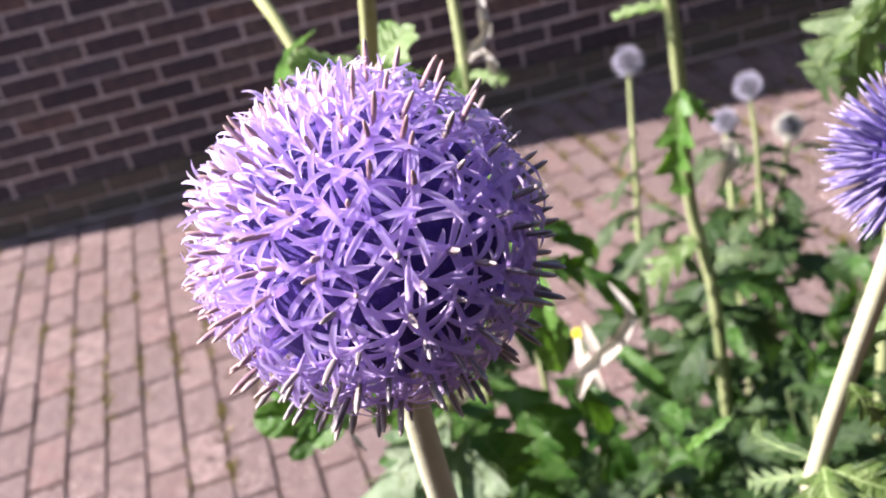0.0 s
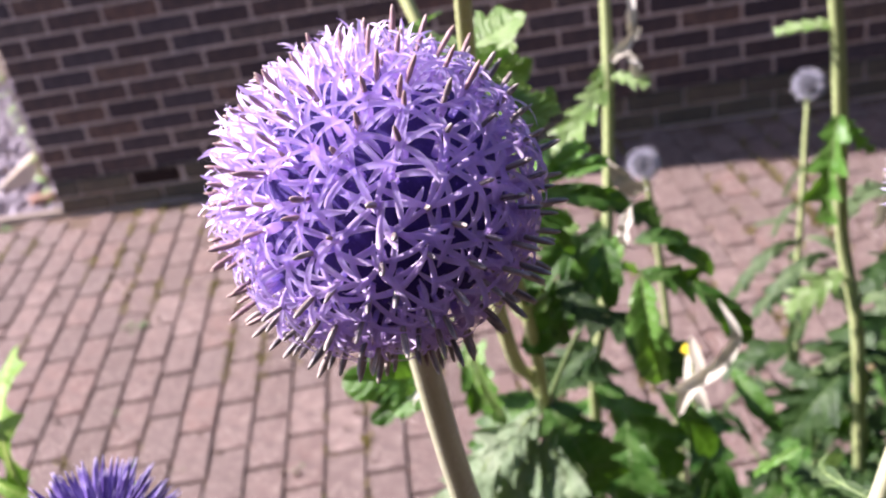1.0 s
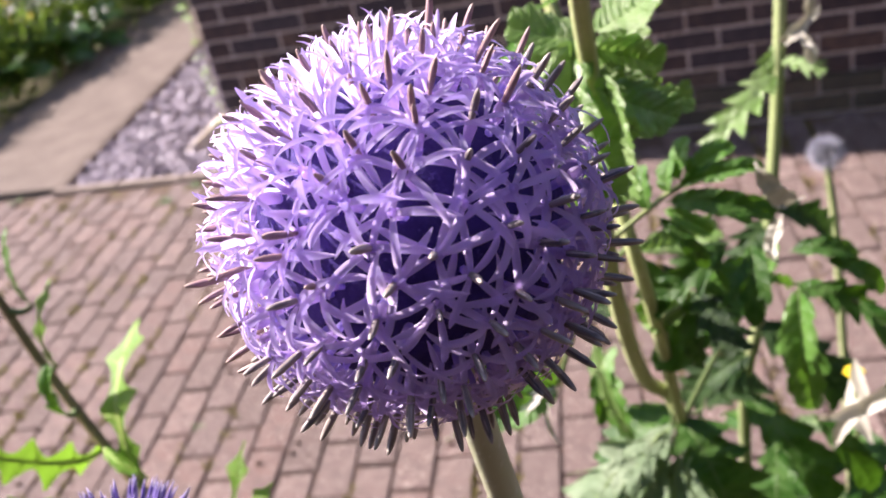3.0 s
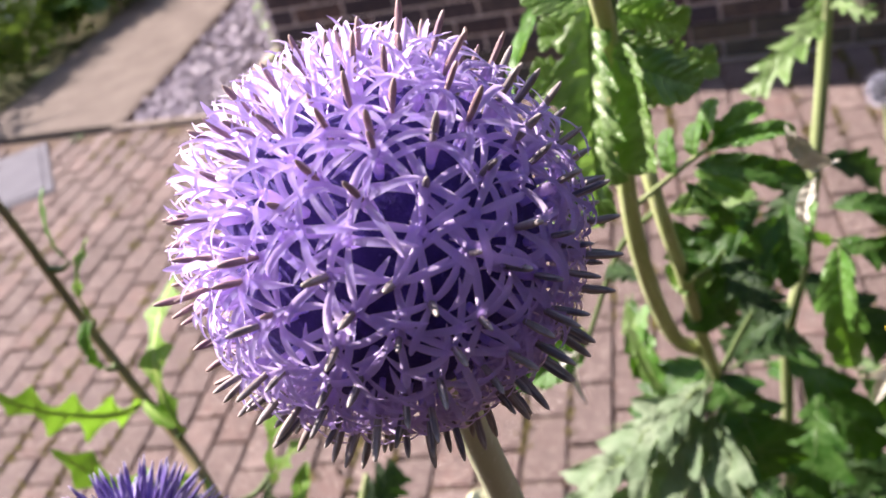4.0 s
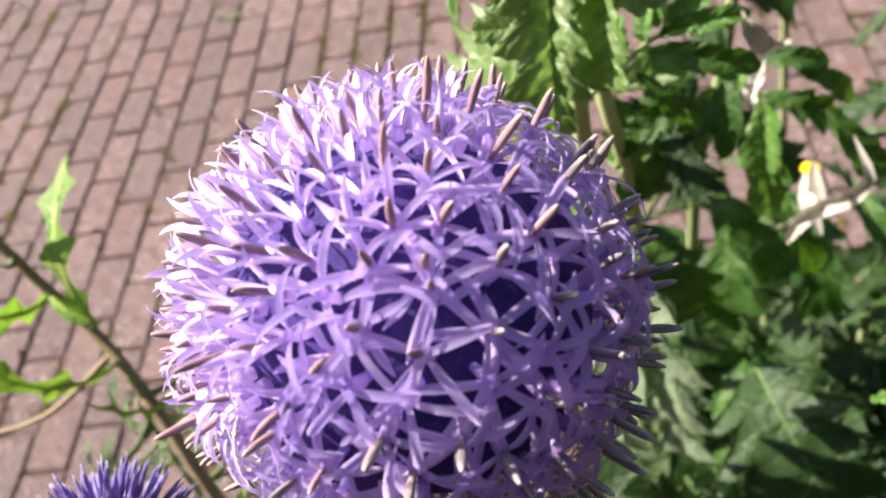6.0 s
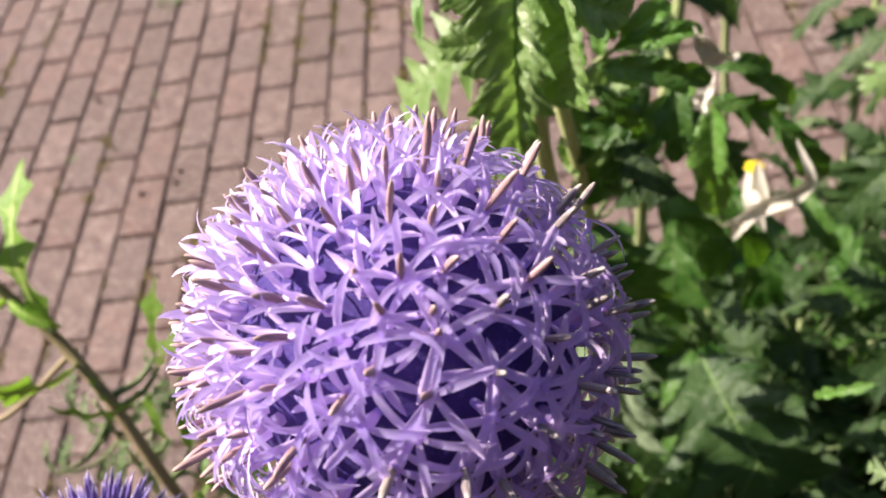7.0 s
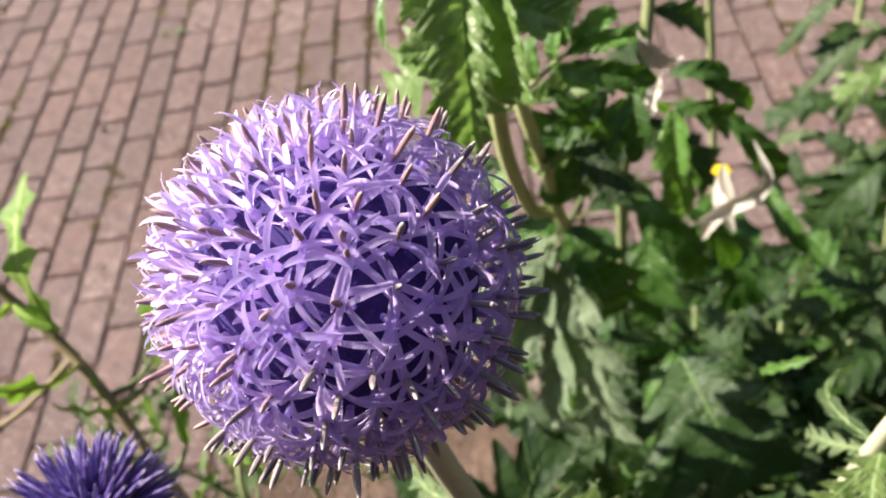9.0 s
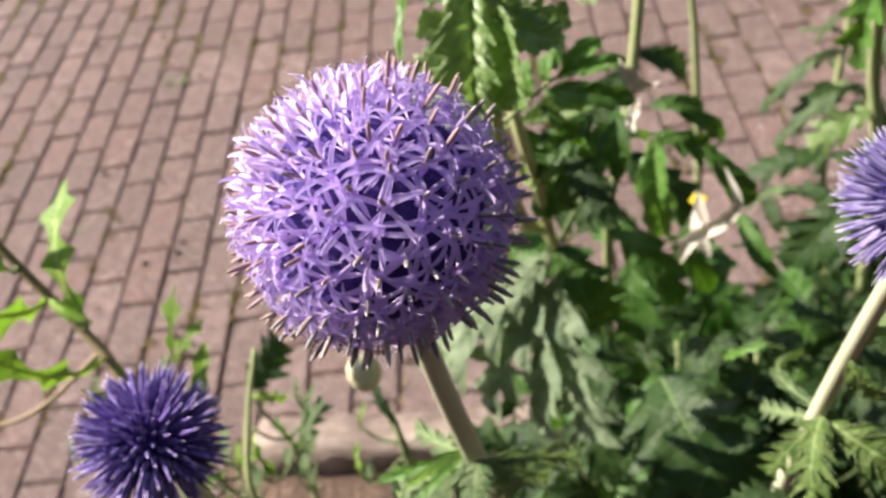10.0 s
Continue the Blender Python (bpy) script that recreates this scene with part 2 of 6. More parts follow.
BUD_GREY = anther_mat("bud_grey", (0.100, 0.094, 0.150), (0.175, 0.165, 0.235), (0.50, 0.50, 0.57), 0.008)
BUD_GREEN = anther_mat("bud_green", (0.20, 0.235, 0.15), (0.32, 0.36, 0.25), (0.70, 0.72, 0.60), 0.008)
MOSS = leaf_mat("moss", (0.115, 0.095, 0.028), (0.190, 0.160, 0.048), (0.27, 0.21, 0.085), (0.25, 0.24, 0.05))
WHITE_PETAL = Mat("white_petal", 0.5, 0.3).color((0.80, 0.79, 0.74)).thin((0.8, 0.8, 0.72), 0.2).m
YELLOW_PETAL = Mat("yellow_petal", 0.5, 0.3).color((0.80, 0.62, 0.02)).thin((0.8, 0.65, 0.05), 0.2).m
CREAM_BUD = speckle("cream_bud", (0.58, 0.55, 0.30), (0.70, 0.68, 0.45), 120, None, 300, 0.6)


# ---- geometry helpers ----
def mesh(name, verts, faces, mats, smooth=True, index=None):
    d = bpy.data.meshes.new(name)
    d.from_pydata([tuple(v) for v in verts], [], faces)
    for m in (mats if isinstance(mats, (list, tuple)) else [mats]):
        d.materials.append(m)
    if index is not None:
        d.polygons.foreach_set("material_index", index)
    d.polygons.foreach_set("use_smooth", [smooth] * len(faces))
    d.update()
    return d


def thing(name, base, label, category, group="", kind=""):
    ob = new(name)
    ob.location = base
    ob.empty_display_size = 0.05
    return tagged(ob, label, category, group, kind)


def part(name, data, parent, label="", m=None, kind=""):
    ob = new(name, data)
    ob.parent = parent
    if m is not None:
        ob.matrix_basis = m
    return tagged(ob, label, kind=kind)


def from_bm(name, bm, mats, smooth=False):
    d = bpy.data.meshes.new(name)
    bm.to_mesh(d)
    bm.free()
    for m in (mats if isinstance(mats, (list, tuple)) else [mats]):
        d.materials.append(m)
    d.polygons.foreach_set("use_smooth", [smooth] * len(d.polygons))
    return d


def bevelled_box(sx, sy, sz, bevel, segments=1, jitter=0.0, rng=None):
    """A box centred in x and y with its top at z = 0."""
    bm = bmesh.new()
    bmesh.ops.create_cube(bm, size=1.0)
    for v in bm.verts:
        v.co = Vector((v.co.x * sx, v.co.y * sy, (v.co.z - 0.5) * sz))
        if jitter:
            v.co += Vector([rng.uniform(-jitter, jitter) for _ in range(3)])
    if bevel:
        bmesh.ops.bevel(bm, geom=list(bm.edges), offset=bevel, segments=segments, affect="EDGES")
    return bm


def spline(points, steps):
    """A smooth line through a few points (centripetal Catmull-Rom, which never overshoots)."""
    p = [Vector(q) for q in points]
    p = [p[0] * 2 - p[1]] + p + [p[-1] * 2 - p[-2]]
    out = []
    for i in range(1, len(p) - 2):
        q = p[i - 1:i + 3]
        k = [0.0]
        for a, b in zip(q, q[1:]):
            k.append(k[-1] + max(1e-6, (b - a).length) ** 0.5)
        for j in range(steps):
            t = k[1] + (k[2] - k[1]) * j / steps
            a1 = q[0].lerp(q[1], (t - k[0]) / (k[1] - k[0]))
            a2 = q[1].lerp(q[2], (t - k[1]) / (k[2] - k[1]))
            a3 = q[2].lerp(q[3], (t - k[2]) / (k[3] - k[2]))
            b1 = a1.lerp(a2, (t - k[0]) / (k[2] - k[0]))
            b2 = a2.lerp(a3, (t - k[1]) / (k[3] - k[1]))
            out.append(b1.lerp(b2, (t - k[1]) / (k[2] - k[1])))
    return out + [p[-2]]


def tube(points, radii, sides=8, ridges=0.0, closed=True):
    """Verts and faces of a round stalk along points."""
    verts, faces = [], []
    n = len(points)
    side = None
    for i, p in enumerate(points):
        d = (points[min(i + 1, n - 1)] - points[max(i - 1, 0)]).normalized()
        if side is None:
            side = d.orthogonal().normalized()
        side = (side - d * side.dot(d)).normalized()
        up = d.cross(side)
        r = radii(i / (n - 1)) if callable(radii) else radii
        for k in range(sides):
            a = 2 * math.pi * k / sides
            q = r * (1 + ridges * (1 if k % 2 else -1))
            verts.append(p + side * math.cos(a) * q + up * math.sin(a) * q)
    for i in range(n - 1):
        for k in range(sides):
            a, b = i * sides + k, i * sides + (k + 1) % sides
            faces.append((a, b, b + sides, a + sides))
    if closed:
        faces.append(tuple(range(sides))[::-1])
        faces.append(tuple(range((n - 1) * sides, n * sides)))
    return verts, faces


def stalk(name, points, base, r0, r1, mat, parent, label="", steps=8, sides=10, ridges=0.05):
    line = spline([Vector(p) - Vector(base) for p in points], steps)
    v, f = tube(line, lambda t: r0 + (r1 - r0) * t, sides, ridges)
    return part(name, mesh(name, v, f, mat), parent, label)


def frame_of(axis, hint):
    """A turn whose x is axis and whose z lies near hint."""
    x = Vector(axis).normalized()
    z = Vector(hint) - x * Vector(hint).dot(x)
    z = z.normalized() if z.length > 1e-5 else x.orthogonal().normalized()
    return Matrix((x, z.cross(x), z)).transposed()


# ---- leaves: one sheet with swept, spine-toothed lobes either side of a raised midrib, one unit long ----
def leaf_mesh(name, seed, mat, vein, lobes=5, half=0.36, cut=0.6, sweep=0.3, droop=0.3, pucker=0.012, fold=0.2, teeth=0.3, peak=0.42, rib_w=0.011, side_rib=0.004, sharp=0.85, per=11, quilt=0.0):
    rng = random.Random(seed)
    verts, faces, index = [], [], []
    off = rng.uniform(0, 50)
    cols = 5
    n = lobes * per
    size = {g: [rng.uniform(0.72, 1.14) for _ in range(lobes)] for g in (-1, 1)}
    slip = {g: rng.uniform(0.0, 0.35) for g in (-1, 1)}
    sag = {g: [rng.uniform(-1.0, 1.0) for _ in range(lobes)] for g in (-1, 1)}
    top = max((s + 0.05) ** 0.55 * (1 - s) ** (1 - peak) for s in [i / 40 for i in range(41)])

    def lobe_at(s, g):
        """How far the blade reaches out at s on side g, and how near s lies to a side vein."""
        q = s * lobes + slip[g]
        k, p = min(lobes - 1, int(q)), q - int(q)
        tri = p / 0.56 if p < 0.56 else (1 - p) / 0.44
        env = (s + 0.05) ** 0.55 * (1 - s) ** (1 - peak) / top
        saw = 1.0 - (q * 3.0 + 0.4 * size[g][k]) % 1.0
        bite = 1 - teeth * 0.55 * (saw ** 1.6) * (1 - 0.75 * tri ** 3)
        return half * env * ((1 - cut) + cut * tri ** sharp) * size[g][k] * bite, tri

    def height(x, y, tri):
        z = droop * (x - x * x) - droop * 0.5 * x * x + fold * abs(y) + 0.06 * math.sin(x * 5 + off) * y
        z += -pucker * 1.2 * tri * min(1.0, abs(y) * 9)
        z += pucker * noise.noise((x * 17 + off, y * 17, 1.3)) + pucker * 1.6 * noise.noise((x * 5 + off, y * 5, 7.7))
        return z

    for g in (-1, 1):
        start = len(verts)
        for i in range(n + 1):
            s = i / n
            w, tri = lobe_at(s, g)
            for j in range(cols):
                e = j / (cols - 1)
                x = min(1.02, 0.02 + 0.97 * s + sweep * e ** 1.6 * w)
                y = g * e * w * (1 - 0.12 * sweep * e * e)
                k = min(lobes - 1, int(s * lobes + slip[g]))
                puff = quilt * abs(math.sin(math.pi * 2 * (s * lobes + slip[g] - 0.7 * e))) ** 1.1 * min(1.0, e * 3) * (1 - 0.7 * e ** 6) * min(1.0, w * 6)
                curl = sag[g][k] * 0.9 * e * e * w * w + 0.25 * droop * e * e * w * tri
                verts.append(Vector((x, y, height(x, y, tri) - curl + pucker * 0.8 * e * e * noise.noise((s * 9 + off, g * 3.3, 2.1)) + puff)))
        for i in range(n):
            for j in range(cols - 1):
                q = start + i * cols + j
                faces.append((q, q + 1, q + cols + 1, q + cols) if g > 0 else (q + 1, q, q + cols, q + cols + 1))
                index.append(0)

    def rib(root, tip, r0, m, tri):
        start = len(verts)
        d = tip - root
        nrm = Vector((-d.y, d.x)).normalized()
        for i in range(m + 1):
            s = i / m
            c = root + d * s
            w = r0 * (1 - 0.8 * s)
            z = height(c.x, c.y, tri) + 0.002
            for e, up in ((-1, -0.3), (0, 0.8), (1, -0.3)):
                verts.append(Vector((c.x + nrm.x * w * e, c.y + nrm.y * w * e, z + up * w)))
        for i in range(m):
            for j in range(2):
                q = start + i * 3 + j
                faces.append((q, q + 1, q + 4, q + 3))
                index.append(1)

    rib(Vector((-0.03, 0)), Vector((0.95, 0)), rib_w, 14, 0.0)
    for g in (-1, 1):
        for k in range(lobes):
            s = (k + 0.52 - slip[g]) / lobes
            if 0.02 < s < 0.9:
                w = lobe_at(s, g)[0]
                rib(Vector((max(0.0, s - 0.35 * w), 0)), Vector((s + sweep * w * 0.66, g * w * 0.80)), side_rib, 5, 1.0)
    return mesh(name, verts, faces, [mat, vein], True, index)


def leaf(parent, base, root, tip, kind, up=(0.0, -0.45, 0.9), wide=1.0, label="", name="leaf"):
    root, tip = Vector(root) - Vector(base), Vector(tip) - Vector(base)
    d = tip - root
    m = Matrix.Translation(root) @ frame_of(d, up).to_4x4() @ Matrix.Diagonal((d.length, d.length * wide, d.length, 1.0))
    return part(name, kind, parent, label, m)


def petioles(parent, base, pairs, mat, radius=0.0009):
    """The slim stalks that join leaves to their stem, each a part of its own."""
    for a, b in pairs:
        a, b = Vector(a) - Vector(base), Vector(b) - Vector(base)
        if (b - a).length < 0.002:
            continue
        mid = a.lerp(b, 0.55) - Vector((0, 0, 0.18 * (b - a).length))
        v, f = tube(spline([a, mid, b], 3), lambda t: radius * (1.3 - 0.5 * t), 4)
        part("leaf_stalk", mesh("leaf_stalk", v, f, mat), parent)


LOBED = [leaf_mesh("leaf", 11 + i, LEAF, VEIN, 4 + i % 2, 0.42, 0.50, 0.70, 0.25 + 0.12 * i, 0.018, 0.10 + 0.08 * i, 0.45, 0.42, 0.011, 0.005, 0.95, 10) for i in range(5)]
BROAD = [leaf_mesh("leaf", 31 + i, LEAF_MID, VEIN, 4, 0.34, 0.44, 0.75, 0.4 + 0.1 * i, 0.022, 0.15 + 0.1 * i, 0.35, 0.42, 0.012, 0.005, 1.1) for i in range(3)]
BULLATE = [leaf_mesh("leaf", 51 + i, LEAF_PALE, VEIN_PALE, 4, 0.32, 0.18, 0.5, -0.15, 0.014, 0.30, 0.12, 0.42, 0.014, 0.005, 0.85, 14, 0.075) for i in range(3)]
FOLDED = [leaf_mesh("leaf", 61, LEAF_PALE, VEIN, 5, 0.29, 0.46, 0.5, 0.10, 0.012, 0.60, 0.2, 0.42, 0.010, 0.004, 0.85, 13, 0.070)]
PINNATE = [leaf_mesh("leaf", 63, LEAF_PALE, VEIN_PALE, 5, 0.32, 0.78, 0.6, 0.30, 0.016, 0.15, 0.35, 0.42, 0.014, 0.006, 1.2)]
OVATE = [leaf_mesh("leaf", 65 + i, LEAF_YOUNG, VEIN_PALE, 4, 0.30, 0.06, 0.35, 0.35, 0.010, 0.40, 0.06, 0.42, 0.014, 0.005, 0.85, 12, 0.045) for i in range(2)]
LANCE = [leaf_mesh("leaf", 68 + i, LEAF_MID, VEIN, 4, 0.26, 0.14, 0.6, 0.5, 0.012, 0.3, 0.12, 0.42, 0.012, 0.005, 0.85, 11, 0.010) for i in range(2)]
HANGING = [leaf_mesh("leaf", 171 + i, LEAF_YOUNG, VEIN_PALE, 5, 0.20, 0.16, 0.6, 0.35, 0.012, 0.55, 0.12, 0.42, 0.014, 0.005, 0.85, 11, 0.030) for i in range(2)]
CLASPING = [leaf_mesh("leaf", 175, LEAF_YOUNG, VEIN_PALE, 4, 0.34, 0.72, 0.45, 0.25, 0.016, 0.40, 0.4, 0.26, 0.016, 0.006, 1.1, 11)]
SLIM = [leaf_mesh("leaf", 71 + i, LEAF_YOUNG, VEIN, 4, 0.14, 0.4, 0.6, 0.35, 0.012, 0.3, 0.4) for i in range(2)]
ARCH = [leaf_mesh("leaf", 75 + i, LEAF_DULL, VEIN_PALE, 5, 0.19, 0.42, 0.8, 0.85, 0.014, 0.15, 0.4, 0.42, 0.012, 0.005, 1.15) for i in range(2)]
FINE = [leaf_mesh("leaf", 81 + i, LEAF_GREY, VEIN_PALE, 5, 0.24, 0.86, 0.8, 0.4, 0.02, 0.3, 0.4, 0.42, 0.026, 0.010, 1.2) for i in range(2)]
RUNCINATE = [leaf_mesh("leaf", 87 + i, LEAF_BRIGHT, VEIN_BRIGHT, 3 + i, 0.19, 0.76, 0.1, 0.55, 0.012, 0.25, 0.1, 0.62, 0.026, 0.006, 2.0) for i in range(2)]
STRAP = [leaf_mesh("leaf", 97, LEAF_BRIGHT, VEIN_BRIGHT, 4, 0.15, 0.22, 0.2, 0.2, 0.008, 0.2, 0.1, 0.42, 0.02)]
FRESH = [leaf_mesh("leaf", 91 + i, LEAF_BRIGHT, VEIN_BRIGHT, 2 + i, 0.23, 0.80, 0.1, 0.2 + 0.15 * i, 0.006, 0.15, 0.1, 0.3, 0.022, 0.005, 1.8) for i in range(2)]
DRY = [leaf_mesh("leaf", 111 + i, LEAF_DRY, LEAF_DRY, 3, 0.11, 0.3, 0.3, 0.6, 0.03, 0.9, 0.2) for i in range(2)]
YELLOWED = [leaf_mesh("leaf", 161 + i, LEAF_YELLOW, VEIN_PALE, 5, 0.34, 0.80, 0.8, 0.5, 0.02, 0.25, 0.5, 0.42, 0.018, 0.007, 1.2) for i in range(2)]
GREY_LOBED = [leaf_mesh("leaf", 141 + i, LEAF_GREY, VEIN_PALE, 4 + i, 0.40, 0.60, 0.75, 0.55, 0.014, 0.12, 0.4, 0.42, 0.013, 0.006, 1.1) for i in range(2)]
DOWNY = [leaf_mesh("leaf", 181 + i, LEAF_DOWNY, VEIN_PALE, 4, 0.42, 0.66, 0.70, 0.20, 0.034, 0.12, 0.5, 0.42, 0.009, 0.004, 1.0, 11, 0.022) for i in range(3)]
PALE_LOBED = [leaf_mesh("leaf", 131 + i, LEAF_PALE, VEIN_PALE, 4, 0.38, 0.66, 0.75, 0.3, 0.016, 0.15, 0.5, 0.42, 0.012, 0.005, 1.15) for i in range(2)]


# leaves of the nearest plants: root, tip, shape, the side it turns to the light, width
TWIN_LEAVES = [
    ((1.980, -3.313, 1.465), (1.976, -3.334, 1.416), FOLDED[0], (-0.20, -0.92, 0.30), 0.88),
    ((1.981, -3.312, 1.442), (1.996, -3.312, 1.439), BULLATE[2], (-0.5, -0.4, 0.75), 0.98),
    ((1.976, -3.311, 1.442), (1.964, -3.310, 1.446), BULLATE[1], (-0.5, -0.5, 0.7), 1.30),
    ((1.975, -3.315, 1.436), (1.962, -3.316, 1.436), BULLATE[0], (-0.5, -0.5, 0.7), 1.07),
    ((1.975, -3.319, 1.424), (1.968, -3.322, 1.413), BULLATE[2], (-0.5, -0.5, 0.7), 0.96),
    ((1.979, -3.289, 1.434), (1.992, -3.277, 1.433), BROAD[0], (0.1, -0.75, 0.6), 1.59),
    ((1.984, -3.306, 1.463), (1.995, -3.301, 1.466), BULLATE[1], (-0.5, -0.4, 0.75), 2.03),
]
TWIN_LEAVES += [
    ((1.983, -3.309, 1.462), (1.967, -3.308, 1.466), BULLATE[2], (-0.5, -0.4, 0.75), 1.18),
    ((1.985, -3.322, 1.454), (1.999, -3.322, 1.446), BULLATE[0], (-0.5, -0.4, 0.75), 1.16),
    ((1.987, -3.321, 1.458), (1.991, -3.330, 1.435), BULLATE[1], (-0.7, -0.45, 0.5), 1.17),
    ((1.983, -3.264, 1.376), (2.003, -3.252, 1.373), BULLATE[1], (-0.4, -0.6, 0.7), 0.78),
    ((1.985, -3.265, 1.374), (1.989, -3.268, 1.353), BROAD[0], (0.1, -0.75, 0.6), 1.32),
    ((2.000, -3.251, 1.357), (2.008, -3.238, 1.367), LOBED[2], (0.1, -0.75, 0.6), 0.82),
    ((2.002, -3.250, 1.358), (1.985, -3.261, 1.363), LOBED[1], (0.1, -0.75, 0.6), 0.94),
]
TWIN_LEAVES += [
    ((2.003, -3.248, 1.352), (2.003, -3.258, 1.340), LOBED[3], (0.1, -0.75, 0.6), 1.45),
    ((1.979, -3.284, 1.367), (1.962, -3.277, 1.364), LOBED[0], (0.1, -0.75, 0.6), 0.61),
    ((2.020, -3.230, 1.342), (2.035, -3.219, 1.332), SLIM[0], (0.1, -0.75, 0.6), 1.16),
    ((1.953, -3.194, 1.292), (1.959, -3.213, 1.253), BROAD[1], (-0.5, -0.6, 0.6), 0.72),
    ((1.965, -3.219, 1.307), (1.957, -3.232, 1.291), SLIM[1], (-0.6, -0.5, 0.6), 1.71),
    ((1.962, -3.225, 1.300), (1.967, -3.242, 1.277), SLIM[0], (-0.4, -0.7, 0.5), 1.79),
    ((1.982, -3.225, 1.268), (1.915, -3.259, 1.220), DOWNY[0], (-0.55, -0.55, 0.65), 0.78),
]
TWIN_LEAVES += [
    ((1.983, -3.226, 1.266), (1.942, -3.263, 1.203), DOWNY[1], (-0.55, -0.60, 0.60), 0.80),
    ((1.986, -3.230, 1.260), (1.970, -3.272, 1.190), DOWNY[2], (-0.60, -0.60, 0.50), 0.82),
    ((1.989, -3.233, 1.258), (1.996, -3.284, 1.196), DOWNY[0], (-0.60, -0.60, 0.50), 0.82),
    ((1.984, -3.222, 1.270), (1.957, -3.247, 1.252), DOWNY[1], (-0.40, -0.60, 0.70), 0.80),
    ((1.987, -3.212, 1.264), (2.007, -3.240, 1.232), BROAD[1], (0.1, -0.5, 0.85), 1.73),
    ((1.985, -3.202, 1.260), (1.952, -3.224, 1.253), BROAD[2], (-0.4, -0.4, 0.8), 1.44),
    ((1.996, -3.201, 1.261), (2.025, -3.180, 1.258), LOBED[1], (-0.1, -0.4, 0.9), 0.79),
]
TWIN_LEAVES += [
    ((2.058, -3.100, 1.169), (2.075, -3.166, 1.158), BROAD[2], (0.2, -0.6, 0.75), 0.89),
    ((2.025, -3.168, 1.209), (2.021, -3.211, 1.191), BROAD[0], (0.1, -0.5, 0.85), 1.28),
    ((1.996, -3.196, 1.236), (1.984, -3.251, 1.236), BROAD[1], (-0.1, -0.5, 0.85), 1.04),
]
TWIN_LEAVES += [
    ((2.016, -3.250, 1.363), (1.996, -3.274, 1.351), LANCE[0], (0.3, -0.7, 0.6), 0.75),
    ((2.010, -3.257, 1.372), (1.987, -3.276, 1.364), BROAD[2], (0.1, -0.75, 0.6), 0.80),
    ((2.018, -3.239, 1.361), (2.018, -3.263, 1.347), LANCE[1], (0.1, -0.75, 0.6), 0.80),
    ((1.999, -3.266, 1.361), (2.012, -3.286, 1.352), LOBED[0], (0.1, -0.75, 0.6), 0.90),
    ((1.998, -3.258, 1.370), (2.009, -3.270, 1.363), OVATE[1], (-0.4, -0.5, 0.75), 0.80),
    ((1.993, -3.267, 1.392), (2.007, -3.271, 1.385), OVATE[0], (-0.4, -0.5, 0.75), 0.70),
    ((1.961, -3.241, 1.326), (1.967, -3.255, 1.290), PALE_LOBED[0], (-0.5, -0.8, 0.2), 0.5),
    ((2.042, -3.168, 1.227), (2.072, -3.179, 1.188), LANCE[0], (0.3, -0.7, 0.6), 0.62),
    ((2.083, -3.151, 1.223), (2.095, -3.188, 1.213), LANCE[1], (-0.2, -0.8, 0.5), 0.62),
]
TWIN_LEAVES += [
    ((1.949, -3.263, 1.323), (1.915, -3.274, 1.333), OVATE[0], (-0.2, -0.8, 0.5), 0.85),
    ((1.946, -3.264, 1.323), (1.925, -3.282, 1.320), LANCE[0], (0.2, -0.8, 0.5), 0.80),
    ((1.949, -3.268, 1.326), (1.933, -3.283, 1.324), OVATE[1], (-0.2, -0.8, 0.5), 1.00),
    ((1.949, -3.258, 1.321), (1.921, -3.260, 1.334), OVATE[1], (-0.2, -0.6, 0.7), 0.60),
]
TWIN_LEAVES += [
    ((1.983, -3.300, 1.451), (1.995, -3.287, 1.461), BULLATE[1], (-0.55, -0.75, 0.4), 1.05),
    ((1.983, -3.300, 1.457), (1.996, -3.299, 1.451), BULLATE[0], (-0.45, -0.70, 0.55), 1.15),
    ((1.984, -3.312, 1.455), (1.995, -3.317, 1.448), BULLATE[2], (-0.45, -0.70, 0.55), 1.10),
    ((1.987, -3.312, 1.445), (2.002, -3.307, 1.443), BULLATE[1], (-0.30, -0.70, 0.6), 0.95),
    ((1.988, -3.317, 1.451), (1.989, -3.322, 1.433), BULLATE[2], (-0.60, -0.75, 0.3), 0.80),
    ((1.982, -3.301, 1.463), (1.969, -3.305, 1.463), BULLATE[0], (-0.45, -0.70, 0.55), 1.10),
    ((1.982, -3.307, 1.457), (1.968, -3.306, 1.455), BULLATE[1], (-0.45, -0.70, 0.55), 1.10),
]
TWIN_LEAVES += [
    ((1.969, -3.250, 1.395), (1.923, -3.250, 1.366), PINNATE[0], (-0.40, -0.60, 0.70), 1.30),
]
